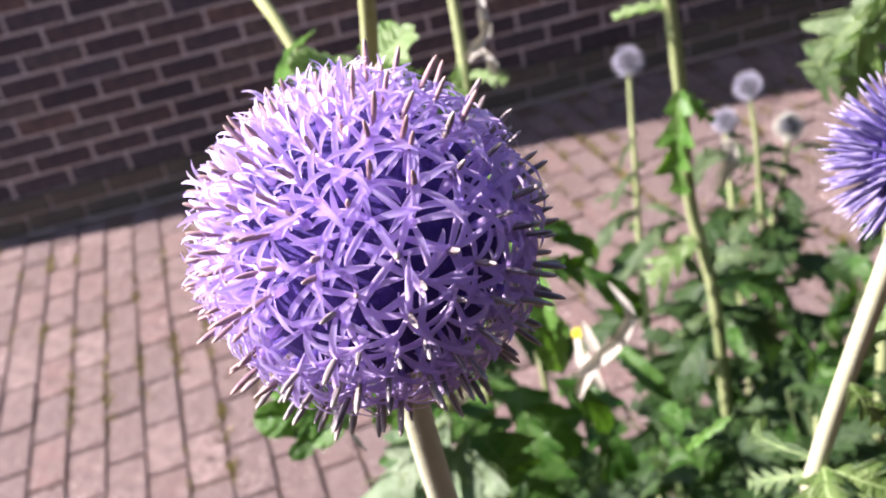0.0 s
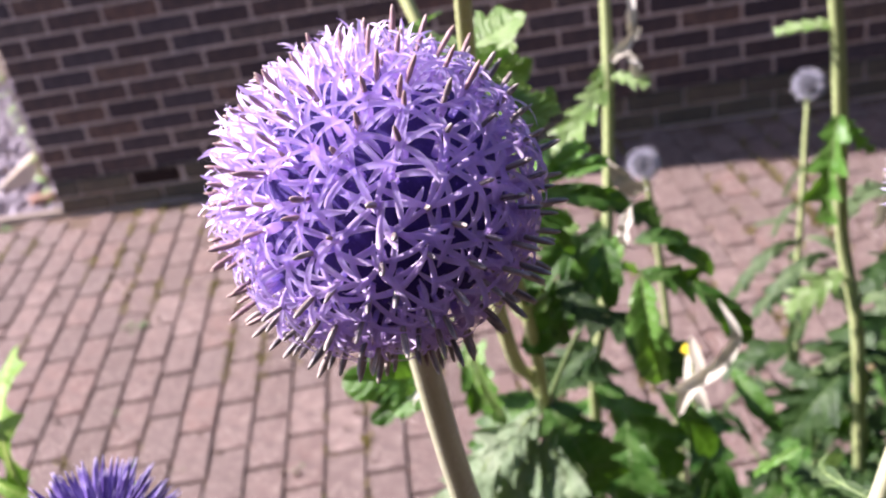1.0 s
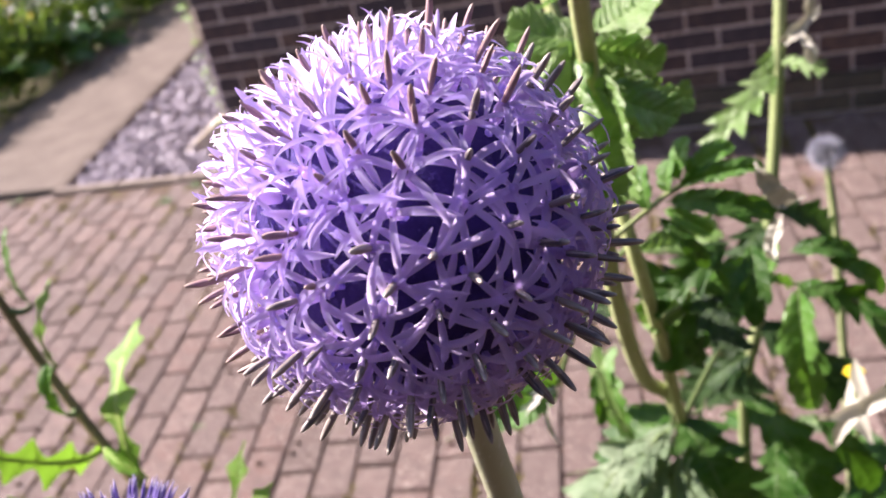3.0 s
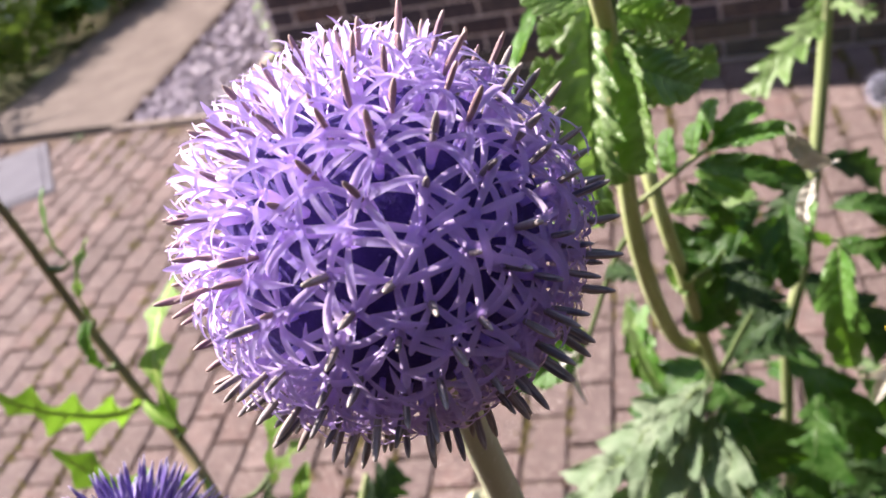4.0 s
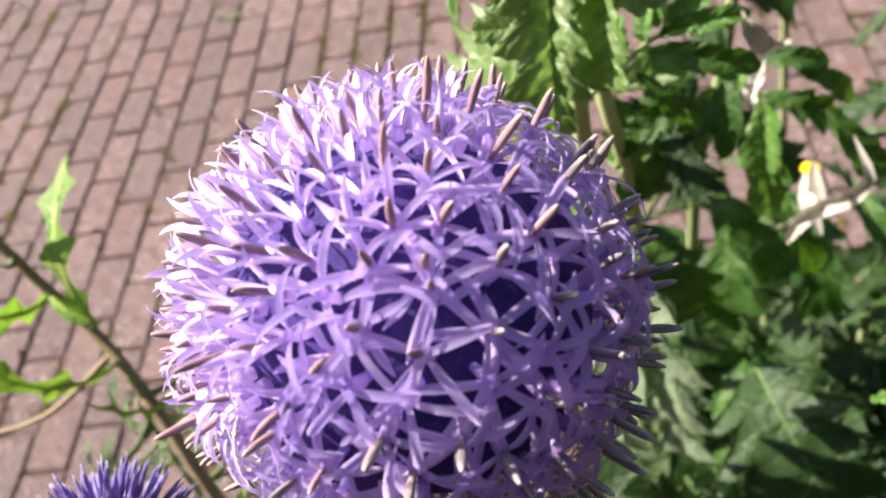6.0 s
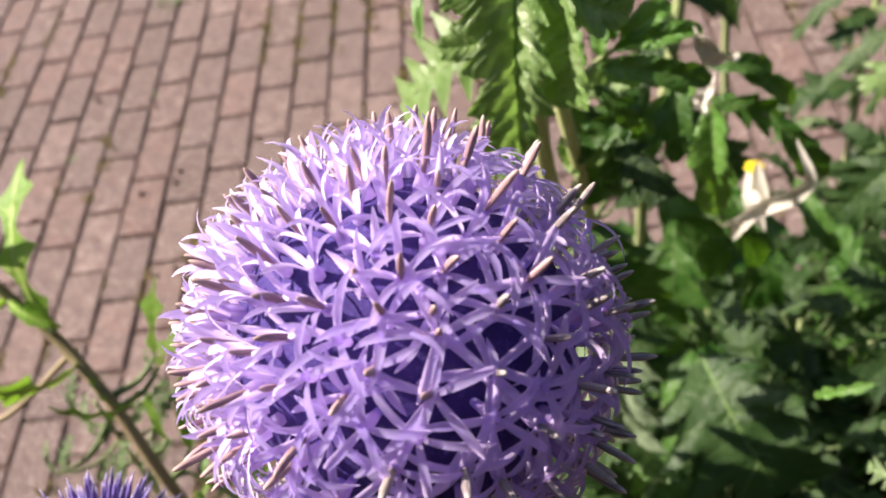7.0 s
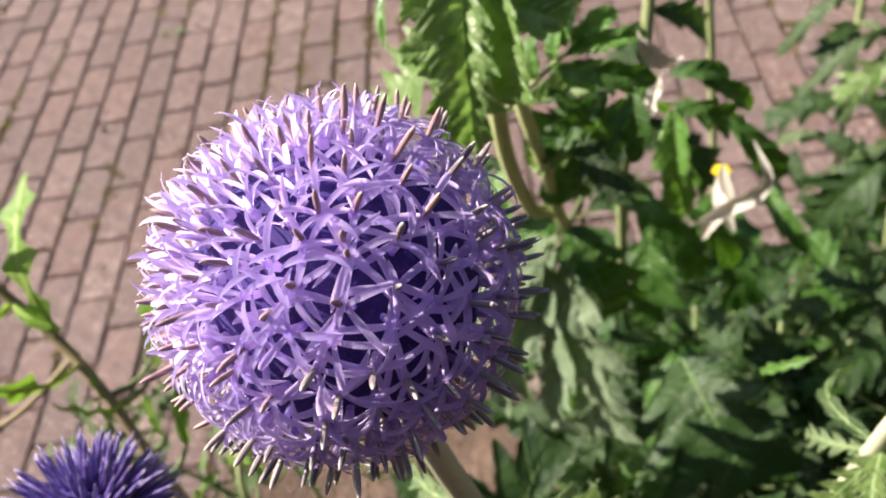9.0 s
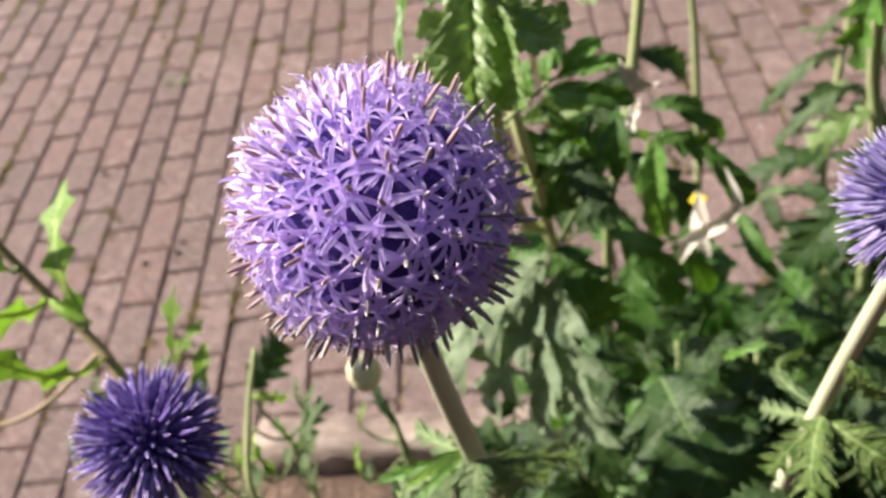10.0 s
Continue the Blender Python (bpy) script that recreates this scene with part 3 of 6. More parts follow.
# the two compound leaves that reach across to the bleached stem: leaflets on one rachis each
TWIN_LEAVES += [
    ((1.9990, -3.2835, 1.4100), (2.0012, -3.2800, 1.4215), OVATE[0], (-0.55, -0.65, 0.45), 1.05),
    ((2.0010, -3.2845, 1.4100), (2.0140, -3.2795, 1.4185), OVATE[1], (-0.45, -0.65, 0.60), 0.85),
    ((1.9960, -3.2870, 1.4080), (1.9965, -3.2830, 1.4165), OVATE[1], (-0.55, -0.65, 0.45), 1.20),
    ((1.9910, -3.2930, 1.4060), (1.9890, -3.2890, 1.4180), OVATE[0], (-0.60, -0.65, 0.40), 1.10),
    ((1.9990, -3.2855, 1.4085), (2.0215, -3.2860, 1.4145), OVATE[0], (-0.35, -0.60, 0.75), 0.52),
    ((1.9960, -3.2885, 1.4060), (2.0230, -3.2960, 1.4055), LANCE[0], (-0.25, -0.60, 0.75), 0.66),
    ((1.9930, -3.2920, 1.4030), (2.0060, -3.2990, 1.3900), LANCE[1], (0.0, -0.75, 0.60), 0.60),
]
TWIN_LEAVES += [
    ((2.0180, -3.2320, 1.3420), (1.9870, -3.2650, 1.3340), LANCE[0], (0.15, -0.80, 0.55), 0.80),
    ((2.0353, -3.2052, 1.3215), (2.0362, -3.2250, 1.2735), HANGING[0], (-0.25, -0.90, 0.25), 0.95),
    ((2.0340, -3.2060, 1.3230), (2.0640, -3.2110, 1.3130), BROAD[0], (-0.15, -0.60, 0.80), 0.90),
    ((2.0560, -3.2090, 1.3160), (2.0790, -3.2210, 1.2880), LANCE[1], (-0.05, -0.80, 0.55), 0.75),
    ((2.0330, -3.2050, 1.3370), (2.0570, -3.2050, 1.3370), LANCE[0], (-0.20, -0.45, 0.90), 0.85),
    ((2.0450, -3.2060, 1.3330), (2.0680, -3.2080, 1.3200), LANCE[1], (-0.10, -0.55, 0.85), 0.80),
    ((2.0000, -3.2500, 1.3490), (1.9840, -3.2620, 1.3480), BULLATE[1], (-0.10, -0.70, 0.70), 1.10),
]
TWIN_LEAVES += [
    ((2.0060, -3.2440, 1.3470), (2.0010, -3.2420, 1.3640), LANCE[1], (0.10, -0.80, 0.50), 0.70),
    ((1.9950, -3.2540, 1.3500), (1.9990, -3.2640, 1.3290), LANCE[0], (0.10, -0.80, 0.40), 0.65),
    ((2.0230, -3.2260, 1.3390), (2.0260, -3.2240, 1.3520), OVATE[0], (-0.35, -0.70, 0.60), 0.90),
]
TWIN_RACHIS = [
    ((1.9795, -3.3020, 1.4020), (1.9900, -3.2930, 1.4060), (1.9985, -3.2855, 1.4085), (2.0040, -3.2860, 1.4100)),
    ((1.9860, -3.2660, 1.3500), (2.0000, -3.2500, 1.3480), (2.0180, -3.2320, 1.3420), (2.0353, -3.2055, 1.3222), (2.0560, -3.2095, 1.3155)),
]
TWIN_LEAVES.append(((1.972, -3.243, 1.456), (1.949, -3.312, 1.446), SLIM[0], (-0.5, -0.4, 0.75), 0.40))
TWIN_DRY = [
    ((2.0200, -3.2865, 1.4140), (2.0325, -3.2810, 1.3940), DRY[0], (-0.45, -0.75, 0.5), 1.75),
    ((2.0262, -3.2790, 1.3930), (2.0218, -3.2770, 1.3730), DRY[1], (-0.50, -0.80, 0.3), 1.35),
    ((2.0235, -3.2830, 1.4080), (2.0260, -3.2790, 1.3925), DRY[0], (-0.50, -0.80, 0.3), 0.70),
    ((1.948, -3.268, 1.326), (1.935, -3.284, 1.323), DRY[0], (-0.5, -0.8, 0.3), 1.30),
    ((1.949, -3.268, 1.326), (1.947, -3.286, 1.318), DRY[1], (-0.5, -0.8, 0.3), 1.00),
    ((1.993, -3.276, 1.435), (1.994, -3.278, 1.430), DRY[0], (-0.5, -0.8, 0.3), 2.88),
]
LILAC_LEAVES = [
    ((2.069, -3.387, 1.359), (2.0590, -3.350, 1.347), ARCH[0], (-0.6, -0.5, 0.6), 0.62),
    ((2.061, -3.352, 1.348), (2.046, -3.347, 1.334), SLIM[0], (-0.6, -0.5, 0.6), 0.74),
    ((2.0695, -3.388, 1.358), (2.0615, -3.412, 1.350), YELLOWED[0], (-0.5, -0.6, 0.6), 0.95),
    ((2.070, -3.387, 1.356), (2.053, -3.396, 1.340), YELLOWED[1], (-0.4, -0.6, 0.6), 0.90),
    ((2.070, -3.387, 1.356), (2.090, -3.405, 1.352), YELLOWED[0], (-0.3, -0.6, 0.7), 1.10),
    ((2.071, -3.396, 1.392), (2.083, -3.400, 1.372), YELLOWED[1], (-0.6, -0.6, 0.4), 0.85),
    ((2.072, -3.398, 1.398), (2.081, -3.396, 1.410), PALE_LOBED[0], (-0.6, -0.5, 0.6), 0.76),
]
LILAC_LEAVES += [
    ((2.068, -3.384, 1.352), (2.053, -3.372, 1.342), FINE[0], (-0.5, -0.5, 0.7), 0.90),
    ((2.037, -3.200, 1.147), (2.063, -3.269, 1.136), LOBED[2], (-0.2, -0.45, 0.85), 1.68),
    ((2.064, -3.391, 1.321), (2.047, -3.392, 1.318), LOBED[0], (-0.6, -0.5, 0.6), 1.25),
]
MAIN_LEAVES = [
    ((1.977, -3.414, 1.378), (1.951, -3.395, 1.368), FINE[0], (-0.4, -0.5, 0.75), 0.61),
    ((1.977, -3.414, 1.376), (1.946, -3.413, 1.356), FINE[1], (-0.4, -0.5, 0.75), 0.68),
    ((1.977, -3.414, 1.376), (1.963, -3.422, 1.369), GREY_LOBED[0], (-0.3, -0.6, 0.7), 0.9),
    ((1.978, -3.415, 1.379), (1.976, -3.432, 1.375), GREY_LOBED[1], (-0.2, -0.6, 0.7), 1.3),
    ((1.977, -3.414, 1.378), (1.987, -3.419, 1.366), GREY_LOBED[0], (-0.1, -0.6, 0.75), 1.1),
    ((1.977, -3.413, 1.375), (1.999, -3.394, 1.336), FINE[1], (-0.2, -0.5, 0.8), 0.51),
    ((1.977, -3.413, 1.375), (2.011, -3.375, 1.318), FINE[0], (-0.3, -0.5, 0.8), 0.36),
]
MAIN_LEAVES += [
    ((1.976, -3.411, 1.373), (1.961, -3.390, 1.360), FINE[0], (-0.3, -0.5, 0.8), 0.38),
    ((1.974, -3.412, 1.378), (1.959, -3.423, 1.379), STRAP[0], (-0.3, -0.7, 0.6), 0.50),
    ((1.974, -3.412, 1.378), (1.963, -3.429, 1.382), SLIM[1], (-0.3, -0.7, 0.6), 0.80),
    ((1.974, -3.412, 1.379), (1.947, -3.417, 1.370), SLIM[0], (-0.3, -0.7, 0.6), 0.60),
    ((1.972, -3.405, 1.371), (1.954, -3.396, 1.369), FINE[1], (-0.3, -0.7, 0.6), 0.70),
]
SOW_LEAVES = [
    ((1.821, -3.307, 1.242), (1.828, -3.284, 1.282), STRAP[0], (-0.25, -0.85, 0.45), 0.80),
    ((1.813, -3.306, 1.248), (1.809, -3.299, 1.268), STRAP[0], (-0.25, -0.85, 0.45), 1.00),
    ((1.788, -3.293, 1.309), (1.775, -3.259, 1.360), RUNCINATE[0], (-0.2, -0.9, 0.4), 1.15),
    ((1.770, -3.287, 1.317), (1.745, -3.326, 1.346), RUNCINATE[1], (-0.25, -0.85, 0.45), 1.25),
    ((1.791, -3.300, 1.292), (1.768, -3.338, 1.326), RUNCINATE[0], (-0.25, -0.85, 0.45), 1.45),
    ((1.762, -3.281, 1.355), (1.763, -3.275, 1.387), RUNCINATE[0], (-0.25, -0.85, 0.45), 0.80),
    ((1.765, -3.290, 1.338), (1.761, -3.287, 1.358), OVATE[1], (-0.25, -0.85, 0.45), 0.75),
]
SOW_LEAVES += [
    ((1.775, -3.291, 1.321), (1.793, -3.301, 1.318), STRAP[0], (-0.1, -0.8, 0.5), 1.2),
    ((1.813, -3.285, 1.276), (1.817, -3.267, 1.304), FRESH[0], (-0.25, -0.85, 0.45), 0.80),
    ((1.814, -3.288, 1.273), (1.827, -3.276, 1.289), RUNCINATE[0], (-0.25, -0.85, 0.45), 1.10),
    ((1.812, -3.303, 1.278), (1.799, -3.330, 1.297), RUNCINATE[1], (-0.25, -0.85, 0.45), 0.70),
    ((1.807, -3.308, 1.277), (1.800, -3.310, 1.296), RUNCINATE[0], (-0.25, -0.85, 0.45), 0.80),
    ((1.758, -3.274, 1.378), (1.749, -3.266, 1.407), SLIM[0], (-0.5, -0.6, 0.5), 1.1),
]
SIDE_LEAVES = [
    ((1.832, -3.269, 1.225), (1.849, -3.267, 1.219), RUNCINATE[1], (-0.4, -0.6, 0.7), 1.6),
    ((1.830, -3.267, 1.227), (1.847, -3.245, 1.238), LOBED[0], (0.2, -0.8, 0.4), 1.17),
    ((1.833, -3.282, 1.215), (1.844, -3.306, 1.206), RUNCINATE[0], (-0.4, -0.6, 0.6), 1.2),
    ((1.940, -3.367, 1.332), (1.934, -3.363, 1.343), LOBED[1], (-0.4, -0.6, 0.6), 0.70),
]
# small leaves strewn over the slim stems of the side weed
strew = random.Random(83)
for k in range(22):
    root = Vector((strew.uniform(1.775, 1.885), strew.uniform(-3.312, -3.250), strew.uniform(1.138, 1.196)))
    tip = root + Vector((strew.uniform(-0.016, 0.022), strew.uniform(-0.002, 0.013), strew.uniform(0.010, 0.021)))
    SIDE_LEAVES.append((root, tip, (GREY_LOBED[0], STRAP[0], GREY_LOBED[1], FINE[0], RUNCINATE[0], SLIM[0])[k % 6], (-0.4, -0.7, 0.6), strew.uniform(0.7, 1.1)))
for k in range(16):
    root = Vector((strew.uniform(1.753, 1.800), strew.uniform(-3.320, -3.262), strew.uniform(1.164, 1.240)))
    tip = root + Vector((strew.uniform(-0.008, 0.016), strew.uniform(0.003, 0.013), strew.uniform(0.010, 0.020)))
    SIDE_LEAVES.append((root, tip, FINE[k % 2], (-0.25, -0.85, 0.45), strew.uniform(0.72, 1.2)))


# ---- flower heads ----
def floret_mesh(name, seed, rise, fall, length, width=0.00105, bend=1.0, hook=0.0, spread=0.25):
    """Five strap lobes round a node on a slim tube; z points out of the head."""
    rng = random.Random(seed)
    verts, faces, index = [], [], []
    n = 9
    for k in range(5):
        a = 2 * math.pi * k / 5 + rng.uniform(-spread, spread)
        lift, drop = rise + rng.uniform(-7, 7), fall + rng.uniform(-12, 12)
        ln = length * rng.uniform(0.84, 1.12)
        swing, twist = rng.uniform(-0.18, 0.18), rng.uniform(-0.4, 0.4)
        curl = hook * rng.uniform(0.3, 1.4)
        r, z, start = 0.00035, 0.0, len(verts)
        for i in range(n + 1):
            s = i / n
            e = radians(lift + (drop - lift) * s ** bend - curl * max(0.0, s - 0.6) ** 1.5 * 4)
            b = a + swing * s * s
            out = Vector((math.cos(b), math.sin(b), 0))
            up = Vector((0, 0, 1)) * math.cos(e) - out * math.sin(e)
            side = Vector((-math.sin(b), math.cos(b), 0))
            wide = side * math.cos(twist * s) + up * math.sin(twist * s)
            w = width * 0.5 * (0.60 + 0.40 * math.sin(min(1.0, s / 0.45) * math.pi / 2))
            if s > 0.66:
                w *= 1.0 - ((s - 0.66) / 0.34) ** 1.4 * 0.86
            p = out * r + Vector((0, 0, z))
            lift_e = up * w * 0.34
            verts += [p - wide * w + lift_e, p - wide * w * 0.4, p + wide * w * 0.4, p + wide * w + lift_e]
            r += math.cos(e) * ln / n
            z += math.sin(e) * ln / n
        for i in range(n):
            q = start + i * 4
            for j in range(3):
                faces.append((q + j, q + j + 1, q + 5 + j, q + 4 + j))
                index.append(0 if i else 1)
    line = [Vector((0, 0, z)) for z in (-0.0100, -0.006, -0.0030, -0.0009, 0.0003)]
    rad = (0.0004, 0.00045, 0.00055, 0.00078, 0.00055)
    v, f = tube(line, lambda t: rad[round(t * 4)], 6)
    faces += [tuple(i + len(verts) for i in q) for q in f]
    index += [2 if max(q) < 18 else 1 for q in f]
    verts += v
    return mesh(name, verts, faces, [PETAL, PETAL_NODE, TUBE], True, index)


def bud_mesh(name, length, radius, mat):
    """A closed bud: widest low down, drawn out to a fine point."""
    stops = ((-0.12, 0.8), (0.12, 1.0), (0.40, 0.92), (0.66, 0.66), (0.86, 0.36), (1.0, 0.07))
    v, f = tube([Vector((0, 0, length * s)) for s, _ in stops], lambda t: radius * stops[round(t * 5)][1], 6, 0.1)
    return mesh(name, v, f, mat)


def anther_mesh(name, seed, length, radius, mat):
    """A slim column of fused anthers: five ribs, swollen past the middle, a fine split tip, a slight bend."""
    rng = random.Random(seed)
    stops = ((-0.12, 0.55), (0.05, 0.62), (0.25, 0.86), (0.5, 1.0), (0.72, 0.96), (0.88, 0.72), (0.97, 0.42), (1.0, 0.14))
    bx, by = rng.uniform(-0.09, 0.09), rng.uniform(-0.09, 0.09)
    line = [Vector((bx * length * s * s, by * length * s * s, length * s)) for s, _ in stops]
    v, f = tube(line, lambda t: radius * stops[round(t * (len(stops) - 1))][1], 10, 0.13)
    return mesh(name, v, f, mat)


def globe(count, pole, rng, spread=0.35):
    """Evenly strewn outward directions round a pole, leaving out the place of the stalk."""
    turn = Vector((0, 0, 1)).rotation_difference(Vector(pole).normalized()).to_matrix()
    for i in range(count):
        z = 1 - (2 * i + 1) / count
        if z < -0.95:
            continue
        a = i * 2.399963 + rng.uniform(-spread, spread) * 0.25
        r = math.sqrt(1 - z * z)
        d = Vector((math.cos(a) * r, math.sin(a) * r, z + rng.uniform(-spread, spread) * 0.12)).normalized()
        yield turn @ d, z


def out_pose(at, d, roll, scale=1.0, tilt=None):
    q = Vector((0, 0, 1)).rotation_difference(tilt or d)
    return Matrix.Translation(at) @ q.to_matrix().to_4x4() @ pose(0, 0, 0, 0, 0, roll) @ Matrix.Diagonal((scale, scale, scale, 1))


def ball(radius, squash=1.0, rough=0.04, seed=0):
    bm = bmesh.new()
    bmesh.ops.create_icosphere(bm, subdivisions=3, radius=radius)
    for v in bm.verts:
        v.co *= 1 + rough * noise.noise(v.co * (3 / radius) + Vector((seed, 0, 0)))
        v.co.z *= squash
    return bm


HEAD = Vector((1.9739, -3.4337, 1.4812))
STEM_WAY = Vector((0.0, 0.2, -1.0)).normalized()
OPEN = [floret_mesh("floret", i, 28, -58, 0.0072, 0.00094, 1.15) for i in range(7)]
HALF = [floret_mesh("floret", 20 + i, 48, -22, 0.0066, 0.00088, 1.3, 18) for i in range(6)]
UPRIGHT = [floret_mesh("floret", 40 + i, 76, 36, 0.0068, 0.00088, 1.5, 40, 0.4) for i in range(6)]
ANTHER_UP = [anther_mesh("anther", i, ANTHER_L, 0.00050, ANTHER_LIT) for i in range(3)]
ANTHER_DOWN = [anther_mesh("anther", 9 + i, ANTHER_L, 0.00056, ANTHER_SHADED) for i in range(3)]


def main_thistle():
    rng = random.Random(5)
    base = Vector((2.00, -3.16, 0.0))
    t = thing("globe_thistle", base, "tall globe thistle with a violet-blue ball in full bloom", "flower")
    joint = HEAD + STEM_WAY * 0.106 + Vector((0.002, 0, 0))
    stalk("stem", [base - Vector((0, 0, 0.03)), (2.0, -3.26, 0.6), (1.985, -3.36, 1.15), joint, HEAD + STEM_WAY * 0.06, HEAD + STEM_WAY * 0.012],
          base, 0.0036, 0.0025, STALK, t, "pale green-white ribbed stem", 8, 14, 0.03)
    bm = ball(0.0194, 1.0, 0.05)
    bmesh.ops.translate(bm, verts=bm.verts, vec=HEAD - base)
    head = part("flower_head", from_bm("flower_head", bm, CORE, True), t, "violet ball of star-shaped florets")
    light = Vector((-0.62, 0.16, 0.77)).normalized()
    pole = -STEM_WAY
    spots = [p for p in globe(252, pole, rng, 0.28) if p[0].dot(light) < 0.30 and p[1] > -0.05]
    spots += [p for p in globe(385, pole, rng, 0.28) if p[0].dot(light) < 0.30 and p[1] <= -0.05]
    spots += [p for p in globe(350, pole, rng) if p[0].dot(light) >= 0.30]
    for d, z in spots:
        lean = d.dot(light) + rng.uniform(-0.12, 0.12)
        kind = UPRIGHT if lean > 0.58 else HALF if lean > 0.30 else OPEN
        rc = (0.0204 if kind is UPRIGHT else 0.0218 if kind is HALF else 0.0232) + rng.uniform(-0.0007, 0.0007)
        rc -= 0.0010 * max(0.0, -z - 0.2)
        at = HEAD - base + d * rc
        tilt = (d + Vector([rng.uniform(-0.12, 0.12) for _ in range(3)]) + light * (0.16 if kind is OPEN else 0.0)).normalized()
        part("floret", rng.choice(kind), head, "", out_pose(at, d, rng.uniform(0, 72), rng.uniform(0.94, 1.06) * (0.82 if z <= -0.05 and lean < 0.3 else 1.0), tilt))
        if rng.random() < (0.84 if lean > 0.5 else 0.96 if z < 0.1 else 0.86):
            # the sunward side takes the lit colour, the rest the shaded one
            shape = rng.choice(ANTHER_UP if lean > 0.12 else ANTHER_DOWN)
            grow = 0.80 if lean > 0.3 else 0.76 if z > -0.1 else 0.84
            part("anther", shape, head, "", out_pose(at + d * (0.0004 if lean > 0.3 else -0.0008), d, rng.uniform(0, 360), rng.uniform(0.8, 1.06) * grow, tilt))
    for root, tip, kind, up, wide in MAIN_LEAVES:
        leaf(t, base, root, tip, kind, up, wide)
    for k in range(16):
        s = 0.25 + 0.6 * k / 15
        p = Vector((2.0, -3.16 - 0.22 * s, 1.25 * s))
        a = k * 2.4
        tip = p + Vector((math.cos(a) * 0.05, math.sin(a) * 0.05, rng.uniform(-0.03, 0.03)))
        leaf(t, base, p, tip, rng.choice(LOBED + BROAD), (rng.uniform(-0.6, 0.9), rng.uniform(-0.9, 0.2), 0.7), 0.9)
    return t


main_thistle()


def bud_head(parent, base, centre, radius, spike, count, core_mat, pole=(0, 0, 1), seed=1, single=False, label="", grow=None):
    rng = random.Random(seed)
    core = radius * 0.62
    bm = ball(core, 1.0, 0.03, seed)
    bmesh.ops.translate(bm, verts=bm.verts, vec=Vector(centre) - Vector(base))
    if not single:
        head = part("flower_head", from_bm("flower_head", bm, core_mat, True), parent, label)
        for d, z in globe(count, pole, rng):
            m = out_pose(Vector(centre) - Vector(base) + d * core * 0.95, d, rng.uniform(0, 90), rng.uniform(0.85, 1.08) * (grow(d) if grow else 1.0), (d + Vector([rng.uniform(-0.09, 0.09) for _ in range(3)])).normalized())
            part("bud", spike, head, "", m)
        return head
    d0 = from_bm("flower_head", bm, core_mat, True)
    verts = [Vector(v.co) for v in d0.vertices]
    faces = [tuple(p.vertices) for p in d0.polygons]
    index = [0] * len(faces)
    sv, sf = [Vector(v.co) for v in spike.vertices], [tuple(p.vertices) for p in spike.polygons]
    for d, z in globe(count, pole, rng):
        m = out_pose(Vector(centre) - Vector(base) + d * core * 0.95, d, 0, rng.uniform(0.85, 1.1))
        o = len(verts)
        verts += [m @ v for v in sv]
        faces += [tuple(i + o for i in f) for f in sf]
        index += [1] * len(sf)
    return part("flower_head", mesh("flower_head", verts, faces, [core_mat, spike.materials[0]], True, index), parent, label)


def violet_bud():
    c = Vector((1.906, -3.434, 1.415))
    base = Vector((1.93, -3.25, 0.0))
    t = thing("globe_thistle", base, "globe thistle in tight dark violet bud", "flower", "globe thistles")
    stalk("stem", [base - Vector((0, 0, 0.03)), (1.93, -3.32, 0.7), (1.915, -3.41, 1.25), c], base, 0.0034, 0.0022, STALK, t, "", 8, 10)
    spike = bud_mesh("bud", 0.0084, 0.00062, BUD_VIOLET)
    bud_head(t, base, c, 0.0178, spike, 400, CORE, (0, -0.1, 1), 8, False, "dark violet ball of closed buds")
    rng = random.Random(3)
    for k in range(10):
        s = 0.35 + 0.5 * k / 9
        p = Vector((1.93 - 0.012 * s, -3.25 - 0.16 * s, 1.25 * s))
        a = k * 2.4 + 1
        leaf(t, base, p, p + Vector((math.cos(a) * 0.10, math.sin(a) * 0.10, 0.02)), rng.choice(LOBED), (0, 0, 1), 0.8)


violet_bud()


def lilac_bud():
    c = Vector((2.076, -3.412, 1.456))
    base = Vector((2.10, -3.22, 0.0))
    t = thing("globe_thistle", base, "globe thistle with an opening lilac-blue ball", "flower", "globe thistles")
    stalk("stem", [base - Vector((0, 0, 0.03)), (2.085, -3.30, 0.8), (2.064, -3.372, 1.28), (2.069, -3.386, 1.358), c], base, 0.0034, 0.0021, STALK, t, "", 8, 10)
    spike = bud_mesh("bud", 0.0084, 0.00050, BUD_LILAC)
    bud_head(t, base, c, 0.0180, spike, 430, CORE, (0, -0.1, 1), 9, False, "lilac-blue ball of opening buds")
    for root, tip, kind, up, wide in LILAC_LEAVES:
        leaf(t, base, root, tip, kind, up, wide)
    rng = random.Random(4)
    for k in range(14):
        s = 0.35 + 0.6 * k / 13
        p = Vector((2.10 - 0.03 * s, -3.22 - 0.14 * s, 1.26 * s))
        a = k * 2.4 + 2
        leaf(t, base, p, p + Vector((math.cos(a) * 0.045, math.sin(a) * 0.045, rng.uniform(-0.03, 0.02))), rng.choice(LOBED + BROAD), (rng.uniform(-0.6, 0.9), rng.uniform(-0.9, 0.2), 0.7), 0.9)


lilac_bud()


